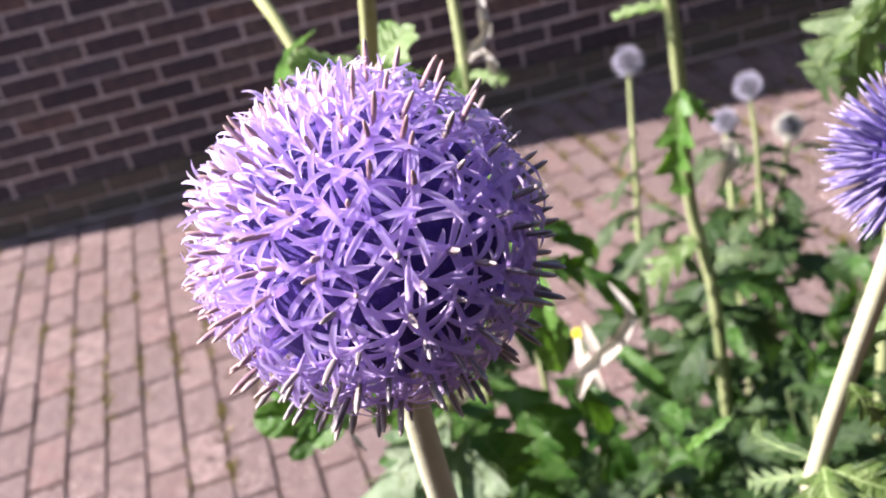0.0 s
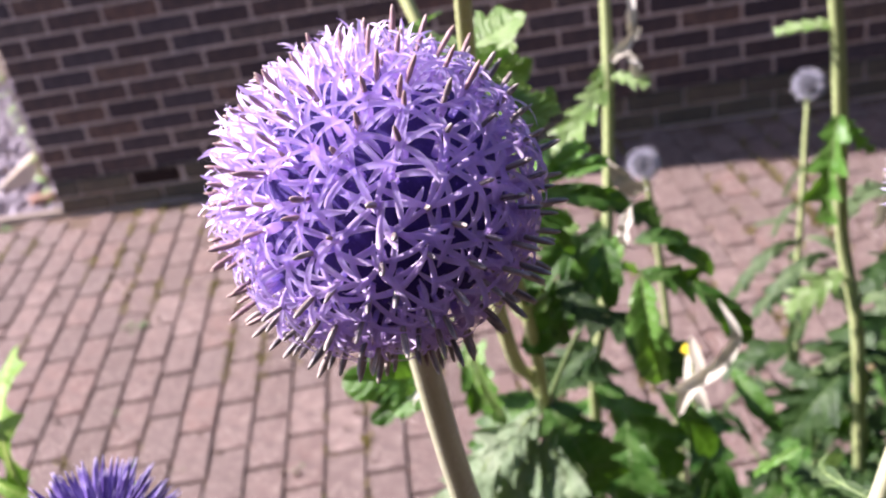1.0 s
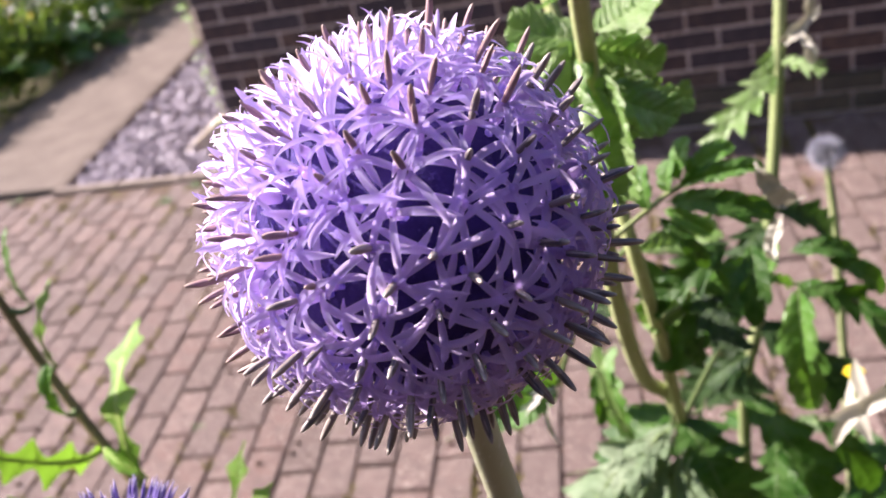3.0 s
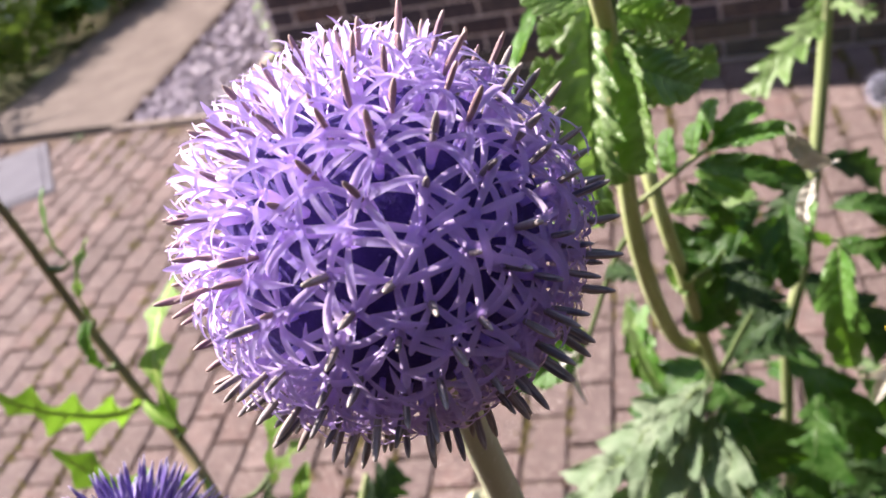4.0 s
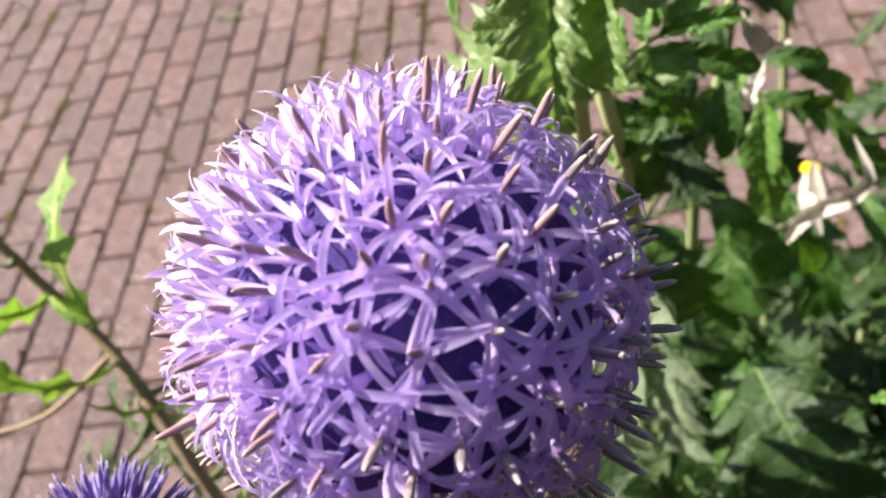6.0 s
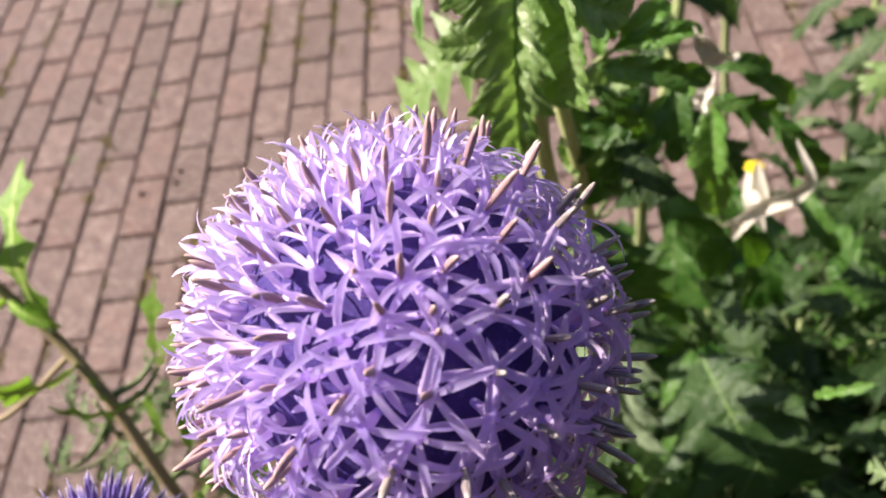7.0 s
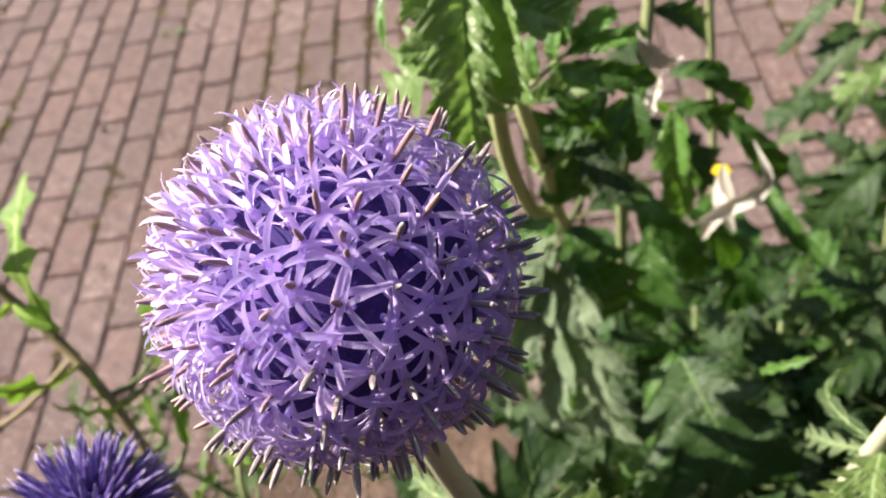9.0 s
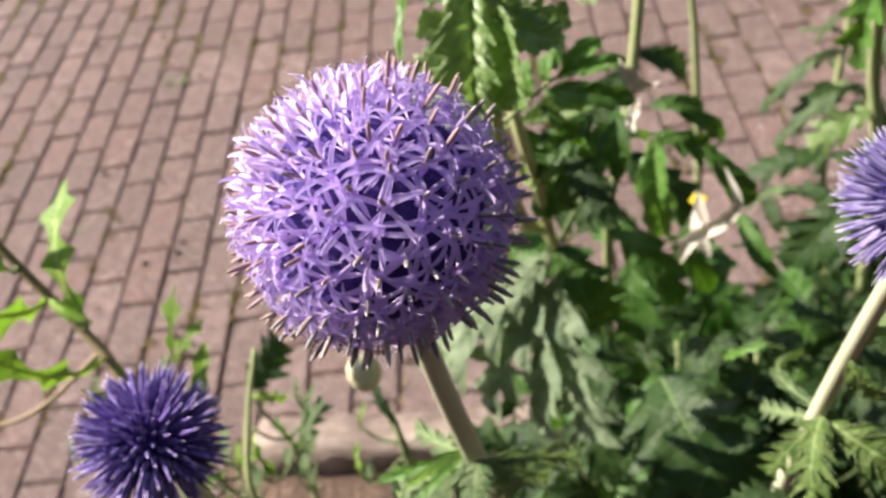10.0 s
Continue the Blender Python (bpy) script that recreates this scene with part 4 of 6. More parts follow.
def twin_stems():
    """The plant whose two pale stems part low down and carry blistered leaves."""
    base = Vector((2.0, -3.12, 0.0))
    t = thing("globe_thistle", base, "globe thistle with two pale stems and blistered leaves", "flower", "globe thistles")
    fork = (1.986, -3.208, 1.258)
    stalk("stem", [base - Vector((0, 0, 0.03)), (2.0, -3.16, 0.7), fork, (1.979, -3.262, 1.325), (1.978, -3.290, 1.373), (1.979, -3.302, 1.402), (1.983, -3.316, 1.457), (1.985, -3.332, 1.476), (1.987, -3.345, 1.497), (1.990, -3.356, 1.56)],
          base, 0.0030, 0.0018, STALK_PALE, t, "", 8, 12, 0.08)
    stalk("stem", [fork, (1.987, -3.247, 1.311), (1.986, -3.268, 1.354), (1.983, -3.278, 1.387), (1.972, -3.255, 1.43), (1.962, -3.239, 1.46), (1.955, -3.225, 1.475), (1.945, -3.20, 1.53)], base, 0.0023, 0.0019, STALK_PALE, t, "", 8, 12, 0.08)
    stalk("branch", [(1.982, -3.275, 1.391), (1.976, -3.260, 1.396), (1.969, -3.250, 1.395)], base, 0.0009, 0.0007, LEAF_STALK, t, "", 8, 8)
    stalk("branch", [(1.983, -3.278, 1.387), (1.970, -3.272, 1.372), (1.949, -3.264, 1.324)], base, 0.0010, 0.0008, LEAF_STALK, t, "", 8, 8)
    for k, (root, tip, kind, up, wide) in enumerate(TWIN_LEAVES):
        if kind in BULLATE:
            tip = Vector(root).lerp(Vector(tip), 1.22)
        leaf(t, base, root, tip, kind, up, wide, "blistered bright green leaf" if kind in BULLATE else "")
    way = spline([(2.0, -3.16, 0.7), fork, (1.979, -3.262, 1.325), (1.978, -3.290, 1.373), (1.979, -3.302, 1.402), (1.983, -3.308, 1.457)], 10) + spline([fork, (2.004, -3.215, 1.300), (2.022, -3.222, 1.332)], 8)
    stalk("branch", [fork, (2.004, -3.215, 1.300), (2.022, -3.222, 1.334)], base, 0.0012, 0.0009, LEAF_STALK, t, "", 8, 8)
    petioles(t, base, [(min(way, key=lambda q: (q - Vector(e[0])).length), e[0]) for e in TWIN_LEAVES if min((q - Vector(e[0])).length for q in way) < 0.012], LEAF_STALK, 0.0008)
    for line in TWIN_RACHIS:
        stalk("rachis", line, base, 0.0009, 0.0006, STALK_GREEN, t, "", 8, 8)
    for root, tip, kind, up, wide in TWIN_DRY:
        leaf(t, base, root, tip, kind, up, wide, "bleached dry leaf")
    rng = random.Random(8)
    for k in range(30):
        s = 0.45 + 0.48 * k / 29
        p = Vector((2.0, -3.12 - 0.09 * s, 1.24 * s))
        a = k * 2.4 + 0.5
        leaf(t, base, p, p + Vector((math.cos(a) * 0.045, math.sin(a) * 0.045, rng.uniform(-0.03, 0.02))), rng.choice(LOBED + BROAD), (rng.uniform(-0.6, 0.9), rng.uniform(-0.9, 0.2), 0.7), 0.95)


twin_stems()


def tall_stem(name_label, base, points, r0, r1, mat, leaves=(), dry=(), extra=0, seed=1, spread=0.12, low=0.4, high=0.9):
    base = Vector(base)
    t = thing("globe_thistle", base, name_label, "flower", "globe thistles")
    pts = [base - Vector((0, 0, 0.03))] + [Vector(p) for p in points]
    stalk("stem", pts, base, r0, r1, mat, t, "", 8, 10)
    for root, tip, kind, up, wide in leaves:
        leaf(t, base, root, tip, kind, up, wide)
    for root, tip, k in dry:
        leaf(t, base, root, tip, DRY[k], (0.1, -0.9, 0.4), 1.5, "bleached dry leaf")
    rng = random.Random(seed)
    top = Vector(points[0])
    for k in range(extra):
        s = low + (high - low) * k / max(1, extra - 1)
        p = base.lerp(top, s)
        a = k * 2.4 + seed
        leaf(t, base, p, p + Vector((math.cos(a), math.sin(a), rng.uniform(-0.3, 0.25))) * spread * 0.46 * rng.uniform(0.8, 1.15),
             rng.choice(LOBED + BROAD), (rng.uniform(-0.6, 0.9), rng.uniform(-0.9, 0.2), 0.7), rng.uniform(0.8, 1.0))
    return t


tall_stem("globe thistle stem with bleached shrivelled leaves", (2.02, -3.04, 0.0),
          [(2.012, -3.116, 1.194), (2.022, -3.124, 1.252), (2.031, -3.112, 1.311), (2.039, -3.093, 1.379), (2.042, -3.081, 1.417), (2.046, -3.07, 1.47)],
          0.0034, 0.0025, STALK_GREEN,
          [((2.037, -3.097, 1.366), (2.006, -3.130, 1.352), PALE_LOBED[0], (-0.2, -0.7, 0.7), 0.8),
           ((2.039, -3.095, 1.372), (2.055, -3.112, 1.372), PALE_LOBED[1], (0.2, -0.8, 0.5), 0.7),
           ((2.039, -3.093, 1.380), (2.027, -3.100, 1.362), PALE_LOBED[1], (-0.3, -0.8, 0.4), 0.6),
           ((2.031, -3.112, 1.305), (2.065, -3.10, 1.285), LOBED[2], (0.1, -0.6, 0.8), 0.8),
           ((2.029, -3.112, 1.300), (2.008, -3.14, 1.285), LOBED[1], (-0.1, -0.7, 0.7), 0.8),
           ((2.022, -3.124, 1.250), (2.063, -3.14, 1.215), LOBED[0], (0.1, -0.7, 0.7), 0.9),
           ((2.018, -3.122, 1.23), (1.978, -3.13, 1.205), LOBED[3], (-0.1, -0.7, 0.7), 0.9),
           ((2.012, -3.116, 1.2), (2.053, -3.16, 1.165), BROAD[0], (0.0, -0.6, 0.8), 0.9)],
          [((2.039, -3.093, 1.378), (2.055, -3.098, 1.394), 0), ((2.051, -3.097, 1.392), (2.053, -3.095, 1.412), 1), ((2.048, -3.10, 1.385), (2.054, -3.108, 1.368), 0)],
          18, 11, 0.12, 0.55, 0.98)

CLASP_LEAVES = [
    ((2.170, -3.043, 1.312), (2.158, -3.054, 1.238), CLASPING[0], (-0.6, -0.75, 0.2), 0.62),
    ((2.172, -3.041, 1.306), (2.186, -3.054, 1.286), CLASPING[0], (-0.6, -0.75, 0.3), 0.75),
    ((2.166, -3.05, 1.364), (2.134, -3.041, 1.365), PALE_LOBED[0], (0.0, -0.6, 0.8), 0.6),
    ((2.186, -3.000, 1.212), (2.234, -2.955, 1.226), GREY_LOBED[0], (-0.4, -0.6, 0.7), 0.55),
    ((2.195, -2.99, 1.17), (2.150, -3.0, 1.15), PALE_LOBED[1], (-0.1, -0.6, 0.8), 0.8),
    ((2.2, -2.99, 1.13), (2.25, -3.02, 1.12), BROAD[0], (0.1, -0.6, 0.8), 0.9),
]
CLASP_LEAVES += [
    ((2.2, -2.99, 1.09), (2.14, -3.02, 1.05), LOBED[3], (-0.1, -0.6, 0.8), 0.9),
    ((2.200, -2.99, 1.14), (2.23, -3.02, 1.165), ARCH[0], (0, -0.6, 0.8), 0.9),
    ((2.2, -2.99, 1.10), (2.16, -2.99, 1.075), ARCH[1], (-0.1, -0.6, 0.8), 0.9),
    ((2.205, -2.985, 1.10), (2.245, -3.02, 1.07), LOBED[4], (0.1, -0.7, 0.7), 0.8),
    ((2.201, -2.938, 1.152), (2.139, -2.975, 1.149), ARCH[0], (-0.2, -0.5, 0.85), 0.60),
    ((2.202, -2.944, 1.144), (2.163, -2.985, 1.127), ARCH[1], (-0.3, -0.6, 0.75), 0.60),
]
tall_stem("tall globe thistle stem with a clasping leaf", (2.24, -2.94, 0.0),
          [(2.211, -2.982, 1.013), (2.202, -2.992, 1.127), (2.191, -2.992, 1.194), (2.171, -3.041, 1.311), (2.165, -3.05, 1.367), (2.155, -3.06, 1.45)],
          0.0052, 0.0036, STALK_GREEN,
          CLASP_LEAVES,
          [((2.230, -2.956, 1.222), (2.225, -2.966, 1.180), 0), ((2.235, -2.956, 1.222), (2.232, -2.964, 1.186), 1)],
          22, 12, 0.13, 0.5, 0.97)

# leaves of a stem that reaches in from the side
tall_stem("globe thistle stem with jagged drooping leaves", (2.30, -3.08, 0.0), [(2.27, -3.10, 0.9), (2.235, -3.16, 1.33), (2.215, -3.185, 1.40), (2.20, -3.20, 1.46)], 0.005, 0.0035, STALK_GREEN,
                 [((2.215, -3.185, 1.398), (2.184, -3.152, 1.342), GREY_LOBED[0], (-0.5, -0.6, 0.5), 0.8),
                  ((2.210, -3.187, 1.400), (2.198, -3.176, 1.352), PALE_LOBED[0], (-0.2, -0.9, 0.3), 0.8),
                  ((2.215, -3.185, 1.395), (2.240, -3.18, 1.358), GREY_LOBED[1], (0.2, -0.8, 0.5), 0.8),
                  ((2.222, -3.178, 1.365), (2.200, -3.164, 1.338), GREY_LOBED[1], (-0.3, -0.7, 0.6), 0.8)], [], 20, 13, 0.13, 0.5, 0.95)


# ---- small grey heads on slim stems further off ----
CORE_GREY = speckle("grey_core", (0.06, 0.06, 0.075), (0.11, 0.11, 0.12), 300, None, 500)
GREY_SPIKE = bud_mesh("bud", 0.0080, 0.0006, BUD_GREY)
GREEN_SPIKE = bud_mesh("bud", 0.0080, 0.0006, BUD_GREEN)


def small_head(points, ground, radius, spike, label, leaves, seed):
    base = Vector(ground)
    t = thing("globe_thistle", base, label, "flower", "globe thistles in bud")
    pts = [base - Vector((0, 0, 0.03))] + [Vector(p) for p in reversed(points)]
    stalk("stem", pts, base, 0.0042, 0.0026, STALK_GREEN, t, "", 8, 8)
    bud_head(t, base, points[0], radius, spike, 170, CORE_GREY, (0, 0, 1), seed, True)
    rng = random.Random(seed)
    for h, ln in leaves:
        line = spline(pts, 12)
        p = min(line, key=lambda q: abs(q.z - h))
        a = rng.uniform(0, 6.3)
        for s in (0, 2.6):
            leaf(t, base, p, p + Vector((math.cos(a + s) * ln, math.sin(a + s) * ln, rng.uniform(-0.02, 0.01))), rng.choice(LOBED + ARCH), (0, -0.3, 1), 0.8)
    return t


head_a = small_head([(2.294, -2.565, 1.135), (2.287, -2.577, 1.079), (2.278, -2.595, 0.994), (2.272, -2.602, 0.921)], (2.26, -2.66, 0.0), 0.0205, GREY_SPIKE,
           "globe thistle in grey-lilac bud on a slim stem", [(1.01, 0.045), (0.92, 0.07), (0.83, 0.09), (0.75, 0.10), (0.65, 0.10)], 21)
small_head([(2.417, -2.601, 1.084), (2.418, -2.614, 1.014), (2.421, -2.611, 0.959)], (2.42, -2.66, 0.0), 0.0185, GREY_SPIKE,
           "globe thistle in small grey bud", [(0.99, 0.05), (0.90, 0.10), (0.84, 0.11), (0.78, 0.11), (0.7, 0.12)], 22)
small_head([(2.466, -2.598, 1.019), (2.453, -2.604, 0.954), (2.439, -2.601, 0.889)], (2.44, -2.70, 0.0), 0.0205, GREEN_SPIKE,
           "globe thistle in green-white bud", [(0.985, 0.06), (0.95, 0.06), (0.90, 0.09), (0.83, 0.12), (0.78, 0.12)], 23)
small_head([(2.440, -2.480, 0.986), (2.429, -2.506, 0.931), (2.421, -2.53, 0.887)], (2.41, -2.64, 0.0), 0.0195, GREY_SPIKE,
           "globe thistle in grey bud half hidden by a leaf", [(0.965, 0.06), (0.88, 0.09), (0.80, 0.11), (0.72, 0.12)], 24)
small_head([(2.098, -2.701, 1.134), (2.100, -2.703, 1.108), (2.104, -2.707, 1.06)], (2.13, -2.74, 0.0), 0.0185, GREY_SPIKE,
           "globe thistle in round grey bud", [(0.80, 0.09), (0.7, 0.10), (0.6, 0.11)], 25)


for root, tip, kind, up, wide in (((2.273, -2.607, 0.969), (2.184, -2.655, 0.953), ARCH[0], (-0.2, -0.5, 0.85), 0.62), ((2.276, -2.600, 0.983), (2.232, -2.599, 1.000), ARCH[1], (-0.2, -0.5, 0.85), 0.6),
                                  ((2.276, -2.608, 0.969), (2.308, -2.648, 0.98), ARCH[0], (0, -0.5, 0.85), 0.7), ((2.289, -2.580, 1.049), (2.256, -2.600, 1.030), ARCH[1], (-0.2, -0.6, 0.8), 0.5),
                                  ((2.268, -2.625, 0.935), (2.235, -2.700, 0.884), ARCH[1], (-0.3, -0.8, 0.4), 0.5), ((2.270, -2.610, 0.930), (2.330, -2.670, 0.905), ARCH[0], (0.1, -0.6, 0.8), 0.7)):
    leaf(head_a, head_a.location, root, tip, kind, up, wide)


# ---- the leafy growth below: young thistles with spreading leaves ----
def young_thistle(x, y, top, count, reach, seed, kinds):
    rng = random.Random(seed)
    base = Vector((x, y, 0.0))
    t = thing("thistle_plant", base, "leafy young globe thistle with deep green lobed leaves", "plant", "leafy thistles")
    crown = Vector((x + rng.uniform(-0.02, 0.02), y + rng.uniform(-0.02, 0.02), top))
    stalk("stem", [base - Vector((0, 0, 0.03)), base.lerp(crown, 0.5) + Vector((0.01, 0.01, 0)), crown], base, 0.0045, 0.0014, STALK_GREEN, t, "", 8, 8)
    joints = []
    for k in range(count):
        s = k / (count - 1)
        p = base.lerp(crown, 0.35 + 0.65 * s ** 0.7)
        foot = base.lerp(crown, 0.33 + 0.63 * s ** 0.7)
        a = k * 2.399 + seed
        ln = 0.47 * reach * (1.15 - 0.4 * s) * rng.uniform(0.85, 1.15)
        rise = 0.10 + 0.65 * s * s + rng.uniform(-0.2, 0.2)
        p = p + Vector((rng.uniform(-1, 1), rng.uniform(-1, 1), rng.uniform(-0.5, 0.5))) * reach * 0.45
        joints.append((foot, p))
        tip = p + Vector((math.cos(a), math.sin(a), rise)).normalized() * ln
        leaf(t, base, p, tip, rng.choice(kinds), (rng.uniform(-0.7, 1.0), rng.uniform(-0.9, 0.4), 0.65), rng.uniform(0.75, 1.0))
    petioles(t, base, joints, LEAF_STALK)
    return t


# x, y, height, leaves, reach
NEAR_PLANTS = [
    (2.06, -3.20, 1.10, 26, 0.12), (2.15, -3.12, 1.06, 26, 0.13), (2.13, -3.27, 1.13, 24, 0.12), (2.24, -3.20, 1.12, 26, 0.13), (1.98, -3.13, 1.05, 24, 0.12),
    (2.07, -3.03, 0.98, 26, 0.13), (2.20, -3.00, 0.92, 24, 0.13), (2.32, -3.05, 0.98, 26, 0.14), (2.36, -2.86, 0.92, 26, 0.14), (2.25, -2.80, 0.84, 24, 0.13),
    (2.47, -2.75, 0.90, 26, 0.14), (2.52, -2.95, 0.90, 24, 0.14), (2.10, -2.85, 0.72, 18, 0.12), (2.66, -2.80, 0.8, 22, 0.15), (2.05, -3.32, 1.02, 20, 0.12),
]
FAR_PLANTS = [
    (2.30, -3.32, 1.05, 20, 0.13), (2.03, -2.62, 0.50, 20, 0.13), (2.19, -2.56, 0.52, 20, 0.13), (2.36, -2.55, 0.55, 20, 0.13), (2.53, -2.52, 0.55, 20, 0.13),
    (1.99, -2.82, 0.72, 20, 0.12), (2.16, -2.70, 0.64, 20, 0.13), (2.09, -3.10, 1.06, 24, 0.12), (2.12, -3.00, 0.92, 24, 0.13), (2.03, -2.98, 0.86, 22, 0.12),
    (2.17, -3.18, 1.13, 24, 0.11), (2.24, -3.10, 1.08, 24, 0.12), (2.28, -2.96, 1.02, 24, 0.13), (2.38, -2.98, 0.98, 24, 0.13), (2.16, -2.97, 1.03, 14, 0.10),
]
for i, (x, y, top, count, reach) in enumerate(NEAR_PLANTS + FAR_PLANTS):
    young_thistle(x, y, top, int(count * 3.6), reach, 40 + i, LOBED + LOBED + BROAD)


# ---- a white-felted leaf that has curled round, and a small yellow flower behind it ----
def curled_leaf():
    base = Vector((2.045, -3.20, 1.24))
    t = thing("withered_leaf", base, "curled silvery white withered thistle leaf", "leaf")

    def ribbon(name, points, width, hint, label=""):
        line = spline([Vector(p) - base for p in points], 8)
        v, f = [], []
        n = len(line)
        for i, p in enumerate(line):
            d = (line[min(i + 1, n - 1)] - line[max(i - 1, 0)]).normalized()
            side = d.cross(Vector(hint)).normalized()
            out = side.cross(d)
            w = width * math.sin(math.pi * (0.10 + 0.87 * i / (n - 1))) * (1 + 0.18 * noise.noise((i * 0.9, width * 900, 0)))
            v += [p - side * w + out * w * 0.5, p - side * w * 0.4, p - out * w * 0.15, p + side * w * 0.4, p + side * w + out * w * 0.35]
        for i in range(n - 1):
            f += [(i * 5 + j, i * 5 + j + 1, i * 5 + j + 6, i * 5 + j + 5) for j in range(4)]
        part(name, mesh(name, v, f, LEAF_DRY), t, label)

    ribbon("blade", [(2.039, -3.227, 1.275), (2.050, -3.212, 1.264), (2.060, -3.207, 1.264), (2.067, -3.222, 1.285), (2.069, -3.230, 1.303), (2.064, -3.222, 1.314)], 0.0034, (-0.3, -0.8, 0.5))
    ribbon("lobe", [(2.060, -3.159, 1.241), (2.059, -3.180, 1.238), (2.064, -3.186, 1.225)], 0.0042, (-0.3, -0.9, 0.2))
    ribbon("lobe", [(2.060, -3.205, 1.264), (2.057, -3.200, 1.272), (2.056, -3.196, 1.279)], 0.0030, (-0.5, -0.8, 0.2))
    ribbon("lobe", [(2.058, -3.206, 1.263), (2.050, -3.206, 1.252), (2.047, -3.202, 1.238)], 0.0028, (-0.5, -0.8, 0.2))


curled_leaf()


def yellow_flower():
    base = Vector((2.058, -3.178, 1.258))
    t = thing("yellow_flower", base, "small yellow flower behind a white withered leaf", "flower")
    bm = ball(0.0016, 0.6, 0.05, 3)
    part("centre", from_bm("centre", bm, YELLOW_PETAL, True), t)
    for k in range(6):
        a = k * 1.047
        m = frame_of((math.cos(a), math.sin(a) * 0.8 - 0.1, 0.25), (-0.2, -0.35, 0.9)).to_4x4() @ Matrix.Diagonal((0.0045, 0.0062, 0.0045, 1))
        part("petal", PETAL_LEAF_Y, t, "", m)
    stalk("stem", [base + Vector((0.004, 0.02, -0.08)), base + Vector((0.002, 0.008, -0.03)), base], base, 0.0009, 0.0008, STALK_GREEN, t, "", 6, 6)


PETAL_LEAF_Y = leaf_mesh("petal", 201, YELLOW_PETAL, YELLOW_PETAL, 2, 0.36, 0.1, 0.0, 0.4, 0.03, 0.2, 0.05)
yellow_flower()


# ---- the branching weed with bright leaves ----
def sow_thistle():
    base = Vector((1.80, -3.20, 0.0))
    t = thing("sow_thistle", base, "lanky weed with a brown stem and bright lobed leaves", "weed")
    stalk("stem", [base - Vector((0, 0, 0.03)), (1.83, -3.27, 0.6), (1.834, -3.33, 1.12), (1.818, -3.324, 1.235), (1.800, -3.305, 1.278), (1.783, -3.291, 1.299), (1.768, -3.284, 1.322), (1.752, -3.277, 1.355), (1.742, -3.275, 1.40), (1.732, -3.28, 1.45)],
          base, 0.0032, 0.0016, STALK_BROWN, t, "", 8, 10)
    way = spline([(1.834, -3.33, 1.12), (1.818, -3.324, 1.235), (1.800, -3.305, 1.278), (1.783, -3.291, 1.299), (1.768, -3.284, 1.322), (1.752, -3.277, 1.355), (1.742, -3.275, 1.40)], 8)
    joints = []
    for root, tip, kind, up, wide in SOW_LEAVES:
        joints.append((min(way, key=lambda q: (q - Vector(root)).length), root))
        leaf(t, base, root, tip, kind, up, wide)
    petioles(t, base, joints, LEAF_STALK, 0.0012)
    stalk("twig", [(1.772, -3.275, 1.27), (1.739, -3.30, 1.255), (1.694, -3.31, 1.25)], base, 0.0016, 0.001, STALK_BROWN, t, "", 8, 6)


sow_thistle()


def side_weed():
    base = Vector((1.86, -3.14, 0.0))
    t = thing("weed_plant", base, "slender weed with a cream bud and fresh leaves", "weed")
    top = Vector((1.894, -3.268, 1.235))
    stalk("stem", [(1.89, -3.22, 0.7), (1.86, -3.29, 1.10), (1.835, -3.31, 1.20), (1.833, -3.28, 1.226), (1.836, -3.255, 1.245)], base, 0.0022, 0.0014, STALK_GREEN, t, "", 8, 8)
    stalk("stem", [base - Vector((0, 0, 0.03)), (1.88, -3.2, 0.6), (1.90, -3.24, 1.05), (1.897, -3.262, 1.19), top], base, 0.003, 0.0014, STALK_GREEN, t, "", 8, 8)
    bm = ball(0.0085, 1.25, 0.05, 4)
    bmesh.ops.translate(bm, verts=bm.verts, vec=top + Vector((-0.001, 0, 0.004)) - base)
    part("bud", from_bm("bud", bm, CREAM_BUD, True), t, "cream flower bud")
    way = spline([base, (1.88, -3.2, 0.6), (1.90, -3.24, 1.05), (1.897, -3.262, 1.19)], 12)
    for line in (((1.79, -3.16, -0.03), (1.80, -3.24, 0.6), (1.785, -3.30, 1.05), (1.776, -3.292, 1.19), (1.772, -3.285, 1.245)),
                 ((1.83, -3.15, -0.03), (1.83, -3.22, 0.6), (1.82, -3.28, 1.0), (1.812, -3.285, 1.15), (1.806, -3.300, 1.21)),
                 ((1.87, -3.15, -0.03), (1.865, -3.21, 0.6), (1.855, -3.26, 1.0), (1.846, -3.275, 1.14), (1.842, -3.270, 1.19))):
        stalk("stem", line, base, 0.0022, 0.0010, STALK_GREEN, t, "", 8, 8)
        way += spline(line, 12)
    joints = []
    for root, tip, kind, up, wide in (*SIDE_LEAVES, ((1.93, -3.31, 1.12), (1.90, -3.30, 1.18), LOBED[1], (-0.3, -0.7, 0.6), 0.6),
                                      ((1.90, -3.25, 0.85), (1.80, -3.22, 0.93), LOBED[0], (0, -0.6, 0.8), 0.8), ((1.91, -3.27, 0.95), (1.84, -3.33, 1.05), FRESH[1], (0, -0.6, 0.8), 0.6),
                                      ((1.92, -3.29, 1.03), (1.96, -3.25, 1.13), LOBED[1], (0, -0.6, 0.8), 0.8), ((1.90, -3.25, 0.8), (1.97, -3.2, 0.86), BROAD[0], (0, -0.4, 0.9), 0.8)):
        joints.append((min(way, key=lambda q: (q - Vector(root)).length + 2 * max(0.0, q.z - root[2])), root))
        leaf(t, base, root, tip, kind, up, wide)
    petioles(t, base, joints, LEAF_STALK)


side_weed()


